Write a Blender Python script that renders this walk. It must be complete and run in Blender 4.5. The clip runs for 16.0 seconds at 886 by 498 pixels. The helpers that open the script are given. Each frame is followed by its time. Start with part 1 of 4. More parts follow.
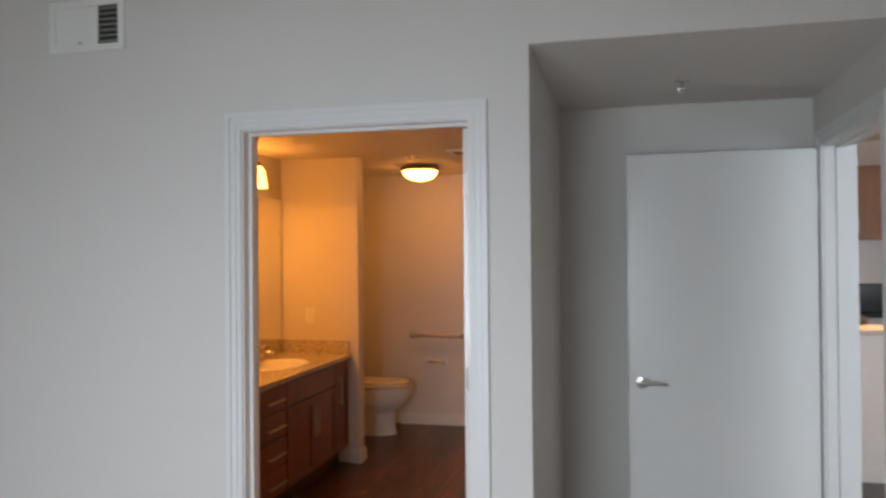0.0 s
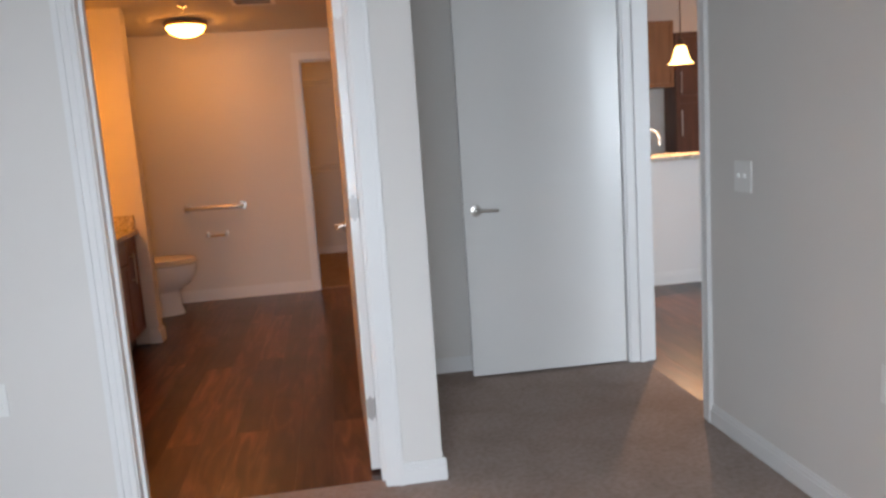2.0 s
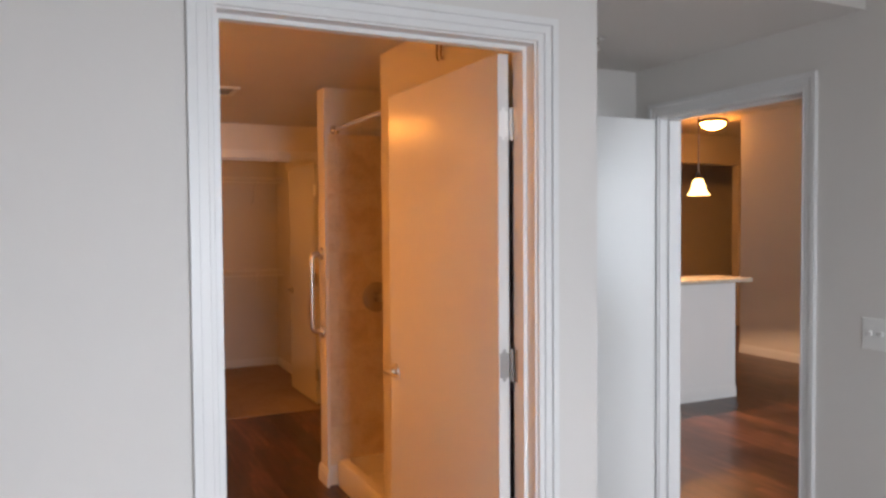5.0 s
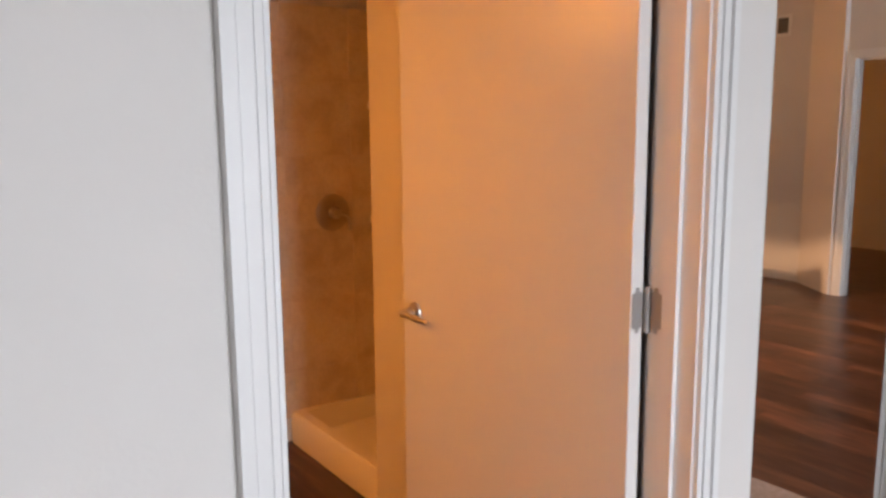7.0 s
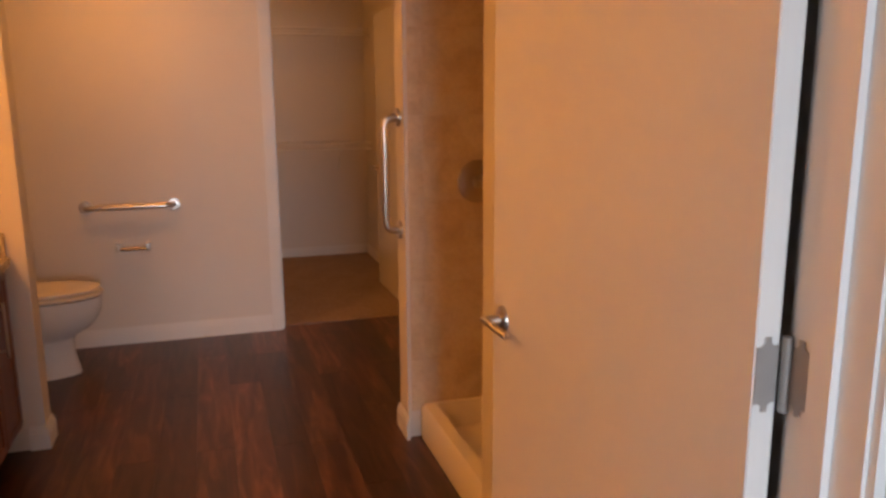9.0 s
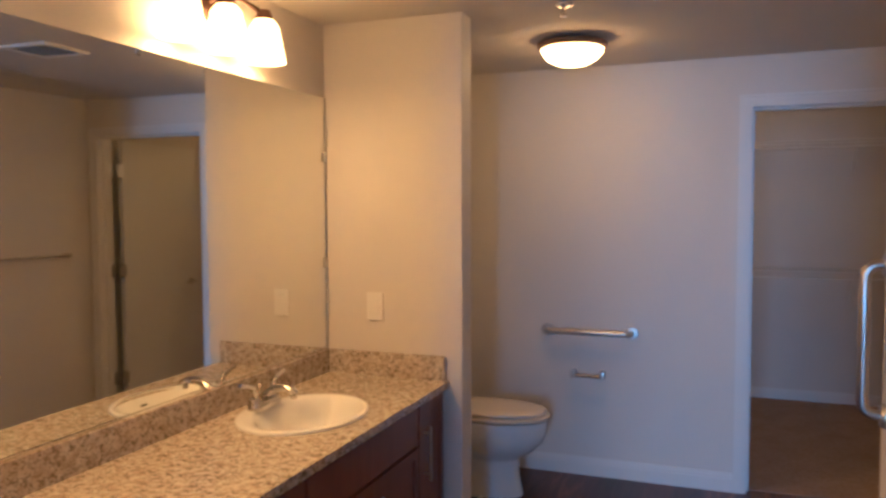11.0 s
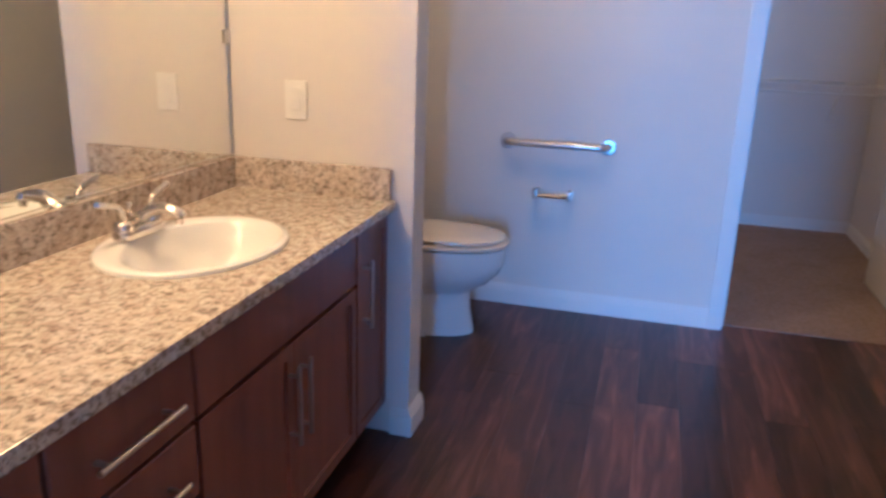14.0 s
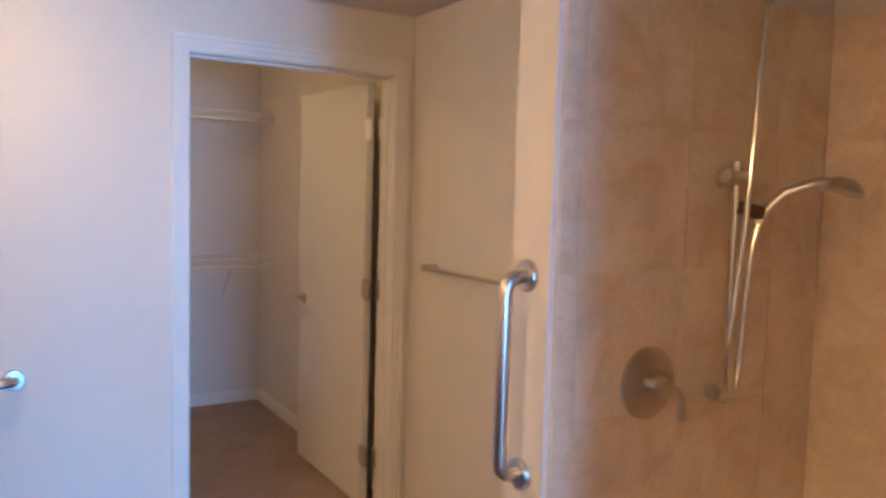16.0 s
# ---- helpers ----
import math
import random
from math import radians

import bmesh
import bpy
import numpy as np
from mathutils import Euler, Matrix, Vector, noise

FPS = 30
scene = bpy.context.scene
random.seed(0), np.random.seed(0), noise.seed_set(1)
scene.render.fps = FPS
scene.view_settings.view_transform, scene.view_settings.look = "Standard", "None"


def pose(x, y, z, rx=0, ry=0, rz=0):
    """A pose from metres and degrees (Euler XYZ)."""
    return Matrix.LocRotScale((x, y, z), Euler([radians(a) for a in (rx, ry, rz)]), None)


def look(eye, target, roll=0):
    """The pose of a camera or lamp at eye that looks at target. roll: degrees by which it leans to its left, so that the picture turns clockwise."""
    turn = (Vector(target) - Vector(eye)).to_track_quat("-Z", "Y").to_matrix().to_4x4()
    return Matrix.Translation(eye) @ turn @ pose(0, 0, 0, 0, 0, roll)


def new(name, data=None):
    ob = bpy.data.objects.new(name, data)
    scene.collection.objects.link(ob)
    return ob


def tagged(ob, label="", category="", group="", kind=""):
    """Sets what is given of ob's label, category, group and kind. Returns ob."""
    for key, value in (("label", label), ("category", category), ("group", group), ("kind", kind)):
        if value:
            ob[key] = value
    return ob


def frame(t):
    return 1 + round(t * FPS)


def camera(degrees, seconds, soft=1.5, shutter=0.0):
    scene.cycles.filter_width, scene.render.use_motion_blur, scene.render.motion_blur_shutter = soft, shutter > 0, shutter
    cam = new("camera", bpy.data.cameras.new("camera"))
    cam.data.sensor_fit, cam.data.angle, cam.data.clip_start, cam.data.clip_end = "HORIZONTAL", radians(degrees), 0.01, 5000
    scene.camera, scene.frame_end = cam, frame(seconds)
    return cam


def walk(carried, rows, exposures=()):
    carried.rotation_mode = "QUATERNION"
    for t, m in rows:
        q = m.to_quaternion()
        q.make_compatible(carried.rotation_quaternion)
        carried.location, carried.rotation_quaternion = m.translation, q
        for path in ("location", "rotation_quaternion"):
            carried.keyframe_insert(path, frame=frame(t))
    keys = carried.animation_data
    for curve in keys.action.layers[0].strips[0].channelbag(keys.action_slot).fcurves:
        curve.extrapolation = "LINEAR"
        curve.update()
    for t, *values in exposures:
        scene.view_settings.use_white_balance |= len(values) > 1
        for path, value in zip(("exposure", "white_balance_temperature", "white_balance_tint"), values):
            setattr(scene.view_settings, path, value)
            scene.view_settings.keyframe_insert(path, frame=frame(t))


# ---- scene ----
cam = camera(60.4, 16.0, soft=2.8, shutter=0.25)
PATH = [
    (0, (1.46, -2.731, 1.539), (0.994, -0.787, 1.56), -0.5),
    (0.5, (1.362, -2.744, 1.489), (1.196, -0.752, 1.435), -1.9),
    (1, (1.219, -2.712, 1.411), (1.281, -0.718, 1.27), -2.4),
    (1.5, (1.06, -2.726, 1.368), (1.253, -0.749, 1.136), -3.3),
    (2, (0.8, -2.791, 1.336), (1.072, -0.833, 1.033), -3.9),
    (2.5, (0.557, -2.727, 1.277), (0.89, -0.78, 0.964), -4.0),
    (3, (0.397, -2.558, 1.324), (0.823, -0.621, 1.067), -3.7),
    (3.5, (0.134, -2.485, 1.454), (0.653, -0.562, 1.282), -3.1),
    (4, (-0.146, -2.38, 1.499), (0.506, -0.492, 1.398), -1.6),
    (4.2, (-0.199, -2.299, 1.515), (0.491, -0.422, 1.46), -1.4),
    (6.4, (-0.375, -1.189, 1.492), (0.749, 0.455, 1.309), -0.7),
    (7, (-0.4, -0.935, 1.457), (0.747, 0.675, 1.154), -0.5),
    (7.5, (-0.342, -0.81, 1.411), (0.73, 0.831, 1.017), 0.1),
    (8, (-0.144, -0.753, 1.388), (0.811, 0.95, 0.954), 0.5),
    (8.2, (-0.074, -0.73, 1.387), (0.828, 0.999, 0.942), 0.5),
    (10.3, (0.515, -0.368, 1.503), (0.273, 1.611, 1.343), -0.9),
    (10.5, (0.52, -0.314, 1.507), (0.143, 1.646, 1.379), -0.7),
    (11, (0.524, -0.2, 1.523), (-0.189, 1.666, 1.413), -0.2),
    (11.5, (0.581, -0.099, 1.51), (-0.397, 1.64, 1.378), -0.1),
    (12, (0.588, -0.008, 1.481), (-0.532, 1.632, 1.24), 0.3),
    (12.5, (0.417, 0.055, 1.418), (-0.719, 1.658, 1.042), 0.2),
    (13, (0.254, 0.125, 1.357), (-0.771, 1.765, 0.848), 0.6),
    (13.5, (0.216, 0.267, 1.333), (-0.597, 2.002, 0.759), 1.2),
    (14, (0.194, 0.485, 1.359), (-0.302, 2.335, 0.783), 2.0),
    (14.5, (0.036, 0.642, 1.368), (-0.066, 2.577, 0.872), 2.6),
    (15, (-0.085, 0.777, 1.42), (0.226, 2.717, 1.049), 2.5),
    (15.5, (-0.086, 0.928, 1.478), (0.618, 2.784, 1.233), 2.2),
    (16, (-0.099, 1.04, 1.531), (0.947, 2.738, 1.377), 1.6),
]

EXPOSURES = [
    (0.0, -0.5, 7100, 12), (0.5, -0.42, 7100, 12), (1.0, -0.35, 7000, 13), (1.5, -0.28, 7000, 13), (2.5, -0.32, 6900, 14), (3.5, -0.2, 7200, 16), (4.2, -0.2, 7200, 16), (6.5, -0.02, 7300, 17), (8.2, -0.12, 7400, 18),
    (10.3, -0.35, 5000, 3), (11.0, -0.3, 3700, -4), (11.5, -0.25, 3350, -5), (12.0, -0.2, 3250, -6), (13.0, 0.05, 2950, -4), (14.0, 0.4, 3100, -3), (15.0, 0.58, 3150, -5), (16.0, 0.75, 3450, -7),
]
walk(cam, [(t, look(e, g, r)) for t, e, g, r in PATH], EXPOSURES)

# ---- world and large lights ----
world = bpy.data.worlds.new("sky")
scene.world = world
world.use_nodes = True
sky = world.node_tree.nodes.new("ShaderNodeTexSky")
sky.sky_type, sky.sun_disc = "NISHITA", False
sky.sun_elevation, sky.sun_rotation = radians(38), radians(150)
world.node_tree.links.new(sky.outputs[0], world.node_tree.nodes["Background"].inputs[0])
world.node_tree.nodes["Background"].inputs[1].default_value = 0.1


def window_light(name, m, w, h, watts, colour, spread):
    data = bpy.data.lights.new(name, "AREA")
    data.shape, data.size, data.size_y, data.energy, data.color = "RECTANGLE", w, h, watts, colour
    data.spread = radians(spread)
    ob = new(name, data)
    ob.matrix_world = m
    return ob


DAY = (0.69, 0.84, 1.0)
WARM = (1.0, 0.375, 0.066)
window_light("bedroom_window_light", look((0.43, -3.66, 1.32), (0.45, 0, -0.75)), 1.14, 1.5, 76, DAY, 130)
window_light("living_window_light", look((5.2, -4.62, 1.5), (4.2, 2.9, 0.7)), 2.2, 1.8, 80, DAY, 96)

# ---- materials ----


def surf(name, base, rough=0.5, metal=0.0, var=0.05, scale=3.0, grain=150.0, bump=0.04, spec=0.5, emit=None, power=0.0, stretch=(1, 1, 1)):
    """A surface with slow colour drift and fine relief, laid out in world metres."""
    m = bpy.data.materials.new(name)
    m.use_nodes = True
    nt = m.node_tree
    p = nt.nodes["Principled BSDF"]
    p.inputs["Metallic"].default_value = metal
    p.inputs["Specular IOR Level"].default_value = spec
    geo = nt.nodes.new("ShaderNodeNewGeometry")
    mp = nt.nodes.new("ShaderNodeMapping")
    mp.inputs["Scale"].default_value = stretch
    nt.links.new(geo.outputs["Position"], mp.inputs["Vector"])
    big = nt.nodes.new("ShaderNodeTexNoise")
    big.inputs["Scale"].default_value, big.inputs["Detail"].default_value = scale, 5
    fine = nt.nodes.new("ShaderNodeTexNoise")
    fine.inputs["Scale"].default_value, fine.inputs["Detail"].default_value = grain, 3
    nt.links.new(mp.outputs[0], big.inputs["Vector"])
    nt.links.new(mp.outputs[0], fine.inputs["Vector"])
    ramp = nt.nodes.new("ShaderNodeValToRGB")
    ramp.color_ramp.elements[0].position, ramp.color_ramp.elements[1].position = 0.3, 0.7
    ramp.color_ramp.elements[0].color = (*[c * (1 - var) for c in base], 1)
    ramp.color_ramp.elements[1].color = (*[min(1, c * (1 + var)) for c in base], 1)
    nt.links.new(big.outputs["Fac"], ramp.inputs["Fac"])
    nt.links.new(ramp.outputs[0], p.inputs["Base Color"])
    mr = nt.nodes.new("ShaderNodeMapRange")
    mr.inputs["To Min"].default_value, mr.inputs["To Max"].default_value = max(0.02, rough * 0.85), min(1, rough * 1.15)
    nt.links.new(big.outputs["Fac"], mr.inputs["Value"])
    nt.links.new(mr.outputs[0], p.inputs["Roughness"])
    if bump:
        b = nt.nodes.new("ShaderNodeBump")
        b.inputs["Strength"].default_value, b.inputs["Distance"].default_value = bump, 0.004
        nt.links.new(fine.outputs["Fac"], b.inputs["Height"])
        nt.links.new(b.outputs[0], p.inputs["Normal"])
    if emit:
        p.inputs["Emission Color"].default_value = (*emit, 1)
        p.inputs["Emission Strength"].default_value = power
    return m


def ramp_of(nt, stops):
    node = nt.nodes.new("ShaderNodeValToRGB")
    el = node.color_ramp.elements
    el[0].position, el[0].color = stops[0][0], (*stops[0][1], 1)
    el[1].position, el[1].color = stops[-1][0], (*stops[-1][1], 1)
    for pos, col in stops[1:-1]:
        el.new(pos).color = (*col, 1)
    return node


def noise_of(nt, vector, scale, detail, distortion=0.0):
    node = nt.nodes.new("ShaderNodeTexNoise")
    node.inputs["Scale"].default_value, node.inputs["Detail"].default_value, node.inputs["Distortion"].default_value = scale, detail, distortion
    nt.links.new(vector, node.inputs["Vector"])
    return node


def mixed(nt, a, b, factor, blend="MULTIPLY"):
    node = nt.nodes.new("ShaderNodeMix")
    node.data_type, node.blend_type = "RGBA", blend
    node.inputs["Factor"].default_value = factor
    nt.links.new(a, node.inputs["A"])
    nt.links.new(b, node.inputs["B"])
    return node.outputs["Result"]


def granite():
    """Cream feldspar with tan clouds, grey-brown flecks and a few near-black grains."""
    m = surf("granite", (0.5, 0.4, 0.3), 0.2, bump=0.0)
    nt = m.node_tree
    p = nt.nodes["Principled BSDF"]
    at = nt.nodes.new("ShaderNodeNewGeometry").outputs["Position"]
    cloud = noise_of(nt, at, 38, 3)
    base = ramp_of(nt, [(0.34, (0.50, 0.425, 0.325)), (0.5, (0.61, 0.54, 0.43)), (0.66, (0.71, 0.66, 0.56))])
    nt.links.new(cloud.outputs["Fac"], base.inputs["Fac"])
    fleck = noise_of(nt, at, 78, 3, 0.7)
    grey = ramp_of(nt, [(0.34, (0.20, 0.19, 0.18)), (0.41, (0.48, 0.46, 0.44)), (0.475, (1, 1, 1)), (0.8, (1.0, 1.0, 1.0))])
    nt.links.new(fleck.outputs["Fac"], grey.inputs["Fac"])
    speck = nt.nodes.new("ShaderNodeTexVoronoi")
    speck.inputs["Scale"].default_value = 210
    nt.links.new(at, speck.inputs["Vector"])
    sep = nt.nodes.new("ShaderNodeSeparateColor")
    nt.links.new(speck.outputs["Color"], sep.inputs[0])
    dark = ramp_of(nt, [(0.10, (0.16, 0.13, 0.12)), (0.13, (0.75, 0.72, 0.68)), (0.5, (1, 1, 1))])
    nt.links.new(sep.outputs[0], dark.inputs["Fac"])
    both = mixed(nt, base.outputs[0], grey.outputs[0], 0.68)
    nt.links.new(mixed(nt, both, dark.outputs[0], 0.6), p.inputs["Base Color"])
    return m


def planks():
    m = surf("plank_wood", (0.1, 0.05, 0.03), 0.30, bump=0.0, spec=0.45)
    nt = m.node_tree
    p = nt.nodes["Principled BSDF"]
    geo = nt.nodes.new("ShaderNodeNewGeometry")
    info = nt.nodes.new("ShaderNodeObjectInfo")
    shift = nt.nodes.new("ShaderNodeVectorMath")
    shift.operation = "MULTIPLY_ADD"
    shift.inputs[1].default_value = (1, 1, 1)
    scl = nt.nodes.new("ShaderNodeVectorMath")
    scl.operation = "SCALE"
    scl.inputs[0].default_value = (13, 37, 5)
    nt.links.new(info.outputs["Random"], scl.inputs["Scale"])
    nt.links.new(geo.outputs["Position"], shift.inputs[0])
    nt.links.new(scl.outputs[0], shift.inputs[2])
    mp = nt.nodes.new("ShaderNodeMapping")
    mp.inputs["Scale"].default_value = (8, 1.0, 1)
    nt.links.new(shift.outputs[0], mp.inputs["Vector"])
    grain = nt.nodes.new("ShaderNodeTexNoise")
    grain.inputs["Scale"].default_value, grain.inputs["Detail"].default_value, grain.inputs["Distortion"].default_value = 2.4, 8, 1.1
    nt.links.new(mp.outputs[0], grain.inputs["Vector"])
    ramp = nt.nodes.new("ShaderNodeValToRGB")
    el = ramp.color_ramp.elements
    el[0].position, el[0].color = 0.24, (0.024, 0.010, 0.0065, 1)
    el[1].position, el[1].color = 0.82, (0.205, 0.088, 0.052, 1)
    el.new(0.5).color = (0.063, 0.025, 0.0150, 1)
    el.new(0.66).color = (0.116, 0.047, 0.027, 1)
    add = nt.nodes.new("ShaderNodeMath")
    add.operation = "MULTIPLY_ADD"
    add.inputs[1].default_value = 0.30
    sub = nt.nodes.new("ShaderNodeMath")
    sub.operation = "SUBTRACT"
    sub.inputs[1].default_value = 0.15
    nt.links.new(info.outputs["Random"], add.inputs[0])
    nt.links.new(grain.outputs["Fac"], add.inputs[2])
    nt.links.new(add.outputs[0], sub.inputs[0])
    nt.links.new(sub.outputs[0], ramp.inputs["Fac"])
    nt.links.new(ramp.outputs[0], p.inputs["Base Color"])
    b = nt.nodes.new("ShaderNodeBump")
    b.inputs["Strength"].default_value, b.inputs["Distance"].default_value = 0.12, 0.002
    nt.links.new(grain.outputs["Fac"], b.inputs["Height"])
    nt.links.new(b.outputs[0], p.inputs["Normal"])
    return m


def clouded(name, stops, scale, rough, small=0.35, bump=0.05, spec=0.5, by_piece=True):
    """Stone-like or brushed colour in soft clouds of two sizes; each piece starts elsewhere in the pattern."""
    m = surf(name, stops[0][1], rough, bump=bump, grain=60, spec=spec)
    nt = m.node_tree
    at = nt.nodes.new("ShaderNodeNewGeometry").outputs["Position"]
    if by_piece:
        info = nt.nodes.new("ShaderNodeObjectInfo")
        scl = nt.nodes.new("ShaderNodeVectorMath")
        scl.operation = "SCALE"
        scl.inputs[0].default_value = (17, 29, 11)
        nt.links.new(info.outputs["Random"], scl.inputs["Scale"])
        add = nt.nodes.new("ShaderNodeVectorMath")
        nt.links.new(at, add.inputs[0])
        nt.links.new(scl.outputs[0], add.inputs[1])
        at = add.outputs[0]
    big = noise_of(nt, at, scale, 6, 0.7)
    tone = ramp_of(nt, stops)
    nt.links.new(big.outputs["Fac"], tone.inputs["Fac"])
    fine = noise_of(nt, at, scale * 9, 3)
    shade = ramp_of(nt, [(0.35, (0.78, 0.76, 0.74)), (0.6, (1.0, 1.0, 1.0))])
    nt.links.new(fine.outputs["Fac"], shade.inputs["Fac"])
    nt.links.new(mixed(nt, tone.outputs[0], shade.outputs[0], small), nt.nodes["Principled BSDF"].inputs["Base Color"])
    return m


def carpet():
    """Cut pile whose nap lies in darker and paler strokes."""
    m = clouded("carpet_pile", [(0.28, (0.335, 0.26, 0.23)), (0.46, (0.365, 0.287, 0.254)), (0.64, (0.39, 0.308, 0.274))], 5.0, 0.95, 0.7, 0.9, 0.1, False)
    for node in m.node_tree.nodes:
        if node.type == "TEX_NOISE" and abs(node.inputs["Scale"].default_value - 60) < 0.1:
            node.inputs["Scale"].default_value = 420
    return m


PAINT = surf("wall_paint", (0.71, 0.68, 0.645), 0.62, var=0.015, scale=1.5, grain=90, bump=0.10, spec=0.3)
CEIL = surf("ceiling_paint", (0.68, 0.645, 0.59), 0.8, var=0.015, grain=70, bump=0.2, spec=0.2)
TRIM = surf("trim_paint", (0.77, 0.76, 0.745), 0.4, var=0.012, grain=60, bump=0.02)
DOORP = surf("door_paint", (0.76, 0.755, 0.735), 0.225, var=0.02, scale=1.2, grain=80, bump=0.05)
CARPET = carpet()
PLANK = planks()
UNDER = surf("dark_underlay", (0.02, 0.012, 0.01), 0.8)
GRANITE = granite()
CHERRY = surf("cherry_wood", (0.20, 0.075, 0.044), 0.34, var=0.22, scale=2.5, grain=40, bump=0.04, stretch=(6, 6, 0.7))
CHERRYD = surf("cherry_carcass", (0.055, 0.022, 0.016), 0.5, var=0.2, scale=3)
OAK = surf("honey_wood", (0.30, 0.145, 0.06), 0.4, var=0.15, scale=2.5, grain=40, stretch=(6, 6, 0.7))
WALNUT = surf("walnut_wood", (0.12, 0.05, 0.028), 0.42, var=0.2, scale=2.5, grain=40, stretch=(6, 6, 0.7))
NICKEL = surf("brushed_nickel", (0.60, 0.57, 0.53), 0.31, 1.0, var=0.04, grain=300, bump=0.02)
SATIN = surf("satin_hinge_steel", (0.40, 0.385, 0.37), 0.5, 0.55, var=0.05, bump=0.02)
PALEHINGE = surf("pale_hinge", (0.90, 0.90, 0.88), 0.3, var=0.02, bump=0.02)
DARKNI = surf("dark_brushed_nickel", (0.52, 0.46, 0.40), 0.28, 1.0, var=0.06, grain=300, bump=0.03)
CHROME = surf("chrome", (0.78, 0.77, 0.75), 0.10, 1.0, var=0.02, bump=0)
FAUCETM = surf("satin_faucet_nickel", (0.70, 0.67, 0.63), 0.17, 1.0, var=0.03, bump=0)
BRONZE = surf("bronze_metal", (0.16, 0.10, 0.07), 0.35, 0.9, var=0.1)
PANM = surf("brown_brushed_pan", (0.30, 0.22, 0.16), 0.4, 0.85, var=0.08)
CHINA = surf("vitreous_china", (0.87, 0.865, 0.855), 0.09, var=0.01, bump=0)
SEATP = surf("seat_plastic", (0.77, 0.70, 0.59), 0.22, var=0.01, bump=0)
ACRYL = surf("acrylic_pan", (0.78, 0.75, 0.69), 0.25, var=0.015, bump=0.02)
PLASTIC = surf("white_plastic", (0.82, 0.81, 0.78), 0.3, var=0.01, bump=0)
DARK = surf("dark_slot", (0.02, 0.02, 0.02), 0.6, bump=0)
TILE = clouded("shower_tile", [(0.30, (0.61, 0.49, 0.355)), (0.46, (0.69, 0.58, 0.445)), (0.66, (0.74, 0.65, 0.53))], 7.0, 0.36, 0.35, 0.06)
GROUT = surf("tile_grout", (0.68, 0.58, 0.47), 0.8, var=0.05)
WHITEB = surf("white_backsplash", (0.75, 0.74, 0.72), 0.25, var=0.04, scale=4)
BLACK = surf("black_enamel", (0.02, 0.02, 0.022), 0.2, bump=0)
STEEL = surf("stainless", (0.5, 0.5, 0.5), 0.3, 1.0, var=0.05)
KITCHG = surf("lit_kitchen_bowl", (0.9, 0.8, 0.6), 0.4, bump=0, emit=WARM, power=130.0)
# white register slats with their shade put into a grey-brown colour
SLAT = surf("shaded_slat", (0.26, 0.24, 0.215), 0.5, bump=0)
SHADE = surf("lit_frosted_glass", (0.9, 0.8, 0.6), 0.4, bump=0, emit=WARM, power=15.5)
DOMEG = surf("lit_bowl_glass", (0.9, 0.8, 0.6), 0.4, bump=0, emit=WARM, power=41.0)
# glow of the added closet lamp, there only to warm and brighten the closet
CLOSETFILL = surf("closet_fill_glow", (0.9, 0.8, 0.6), 0.4, bump=0, emit=WARM, power=32.0)
PENDG = surf("lit_amber_glass", (0.9, 0.7, 0.4), 0.4, bump=0, emit=(1.0, 0.58, 0.2), power=9.0)
MIRROR = surf("mirror_silver", (0.86, 0.87, 0.84), 0.012, 1.0, var=0.0, bump=0)
GLASS = bpy.data.materials.new("window_glass")
GLASS.use_nodes = True
GLASS.node_tree.nodes["Principled BSDF"].inputs["Transmission Weight"].default_value = 1.0
GLASS.node_tree.nodes["Principled BSDF"].inputs["Roughness"].default_value = 0.0

# ---- mesh helpers ----


def box(bm, x0, x1, y0, y1, z0, z1):
    v = [bm.verts.new(c) for c in ((x0, y0, z0), (x1, y0, z0), (x1, y1, z0), (x0, y1, z0), (x0, y0, z1), (x1, y0, z1), (x1, y1, z1), (x0, y1, z1))]
    for f in ((3, 2, 1, 0), (4, 5, 6, 7), (0, 1, 5, 4), (1, 2, 6, 5), (2, 3, 7, 6), (3, 0, 4, 7)):
        bm.faces.new([v[i] for i in f])
    return bm


def boxes(*list_of):
    bm = bmesh.new()
    for b in list_of:
        box(bm, *b)
    return bm


def soft_box(x0, x1, y0, y1, z0, z1, r=0.004, seg=2):
    bm = boxes((x0, x1, y0, y1, z0, z1))
    bmesh.ops.bevel(bm, geom=bm.edges[:], offset=r, segments=seg, affect="EDGES", profile=0.6)
    return bm


def rings(bm, loops, close=True, cap=(True, True)):
    """Joins loops of equal length into a skin."""
    vs = [[bm.verts.new(c) for c in loop] for loop in loops]
    n = len(vs[0])
    for a, b in zip(vs, vs[1:]):
        for i in range(n if close else n - 1):
            j = (i + 1) % n
            bm.faces.new((a[i], a[j], b[j], b[i]))
    if cap[0]:
        bm.faces.new(vs[0][::-1])
    if cap[1]:
        bm.faces.new(vs[-1])
    return bm


def tube(bm, pts, r, seg=12, taper=None):
    pts = [Vector(p) for p in pts]
    loops = []
    side = None
    for i, p in enumerate(pts):
        d = (pts[min(i + 1, len(pts) - 1)] - pts[max(i - 1, 0)]).normalized()
        if side is None:
            side = d.orthogonal().normalized()
        side = (side - d * side.dot(d)).normalized()
        up = d.cross(side)
        k = r if taper is None else r * (1 + (taper - 1) * i / (len(pts) - 1))
        loops.append([p + k * (math.cos(a) * side + math.sin(a) * up) for a in (2 * math.pi * j / seg for j in range(seg))])
    return rings(bm, loops)


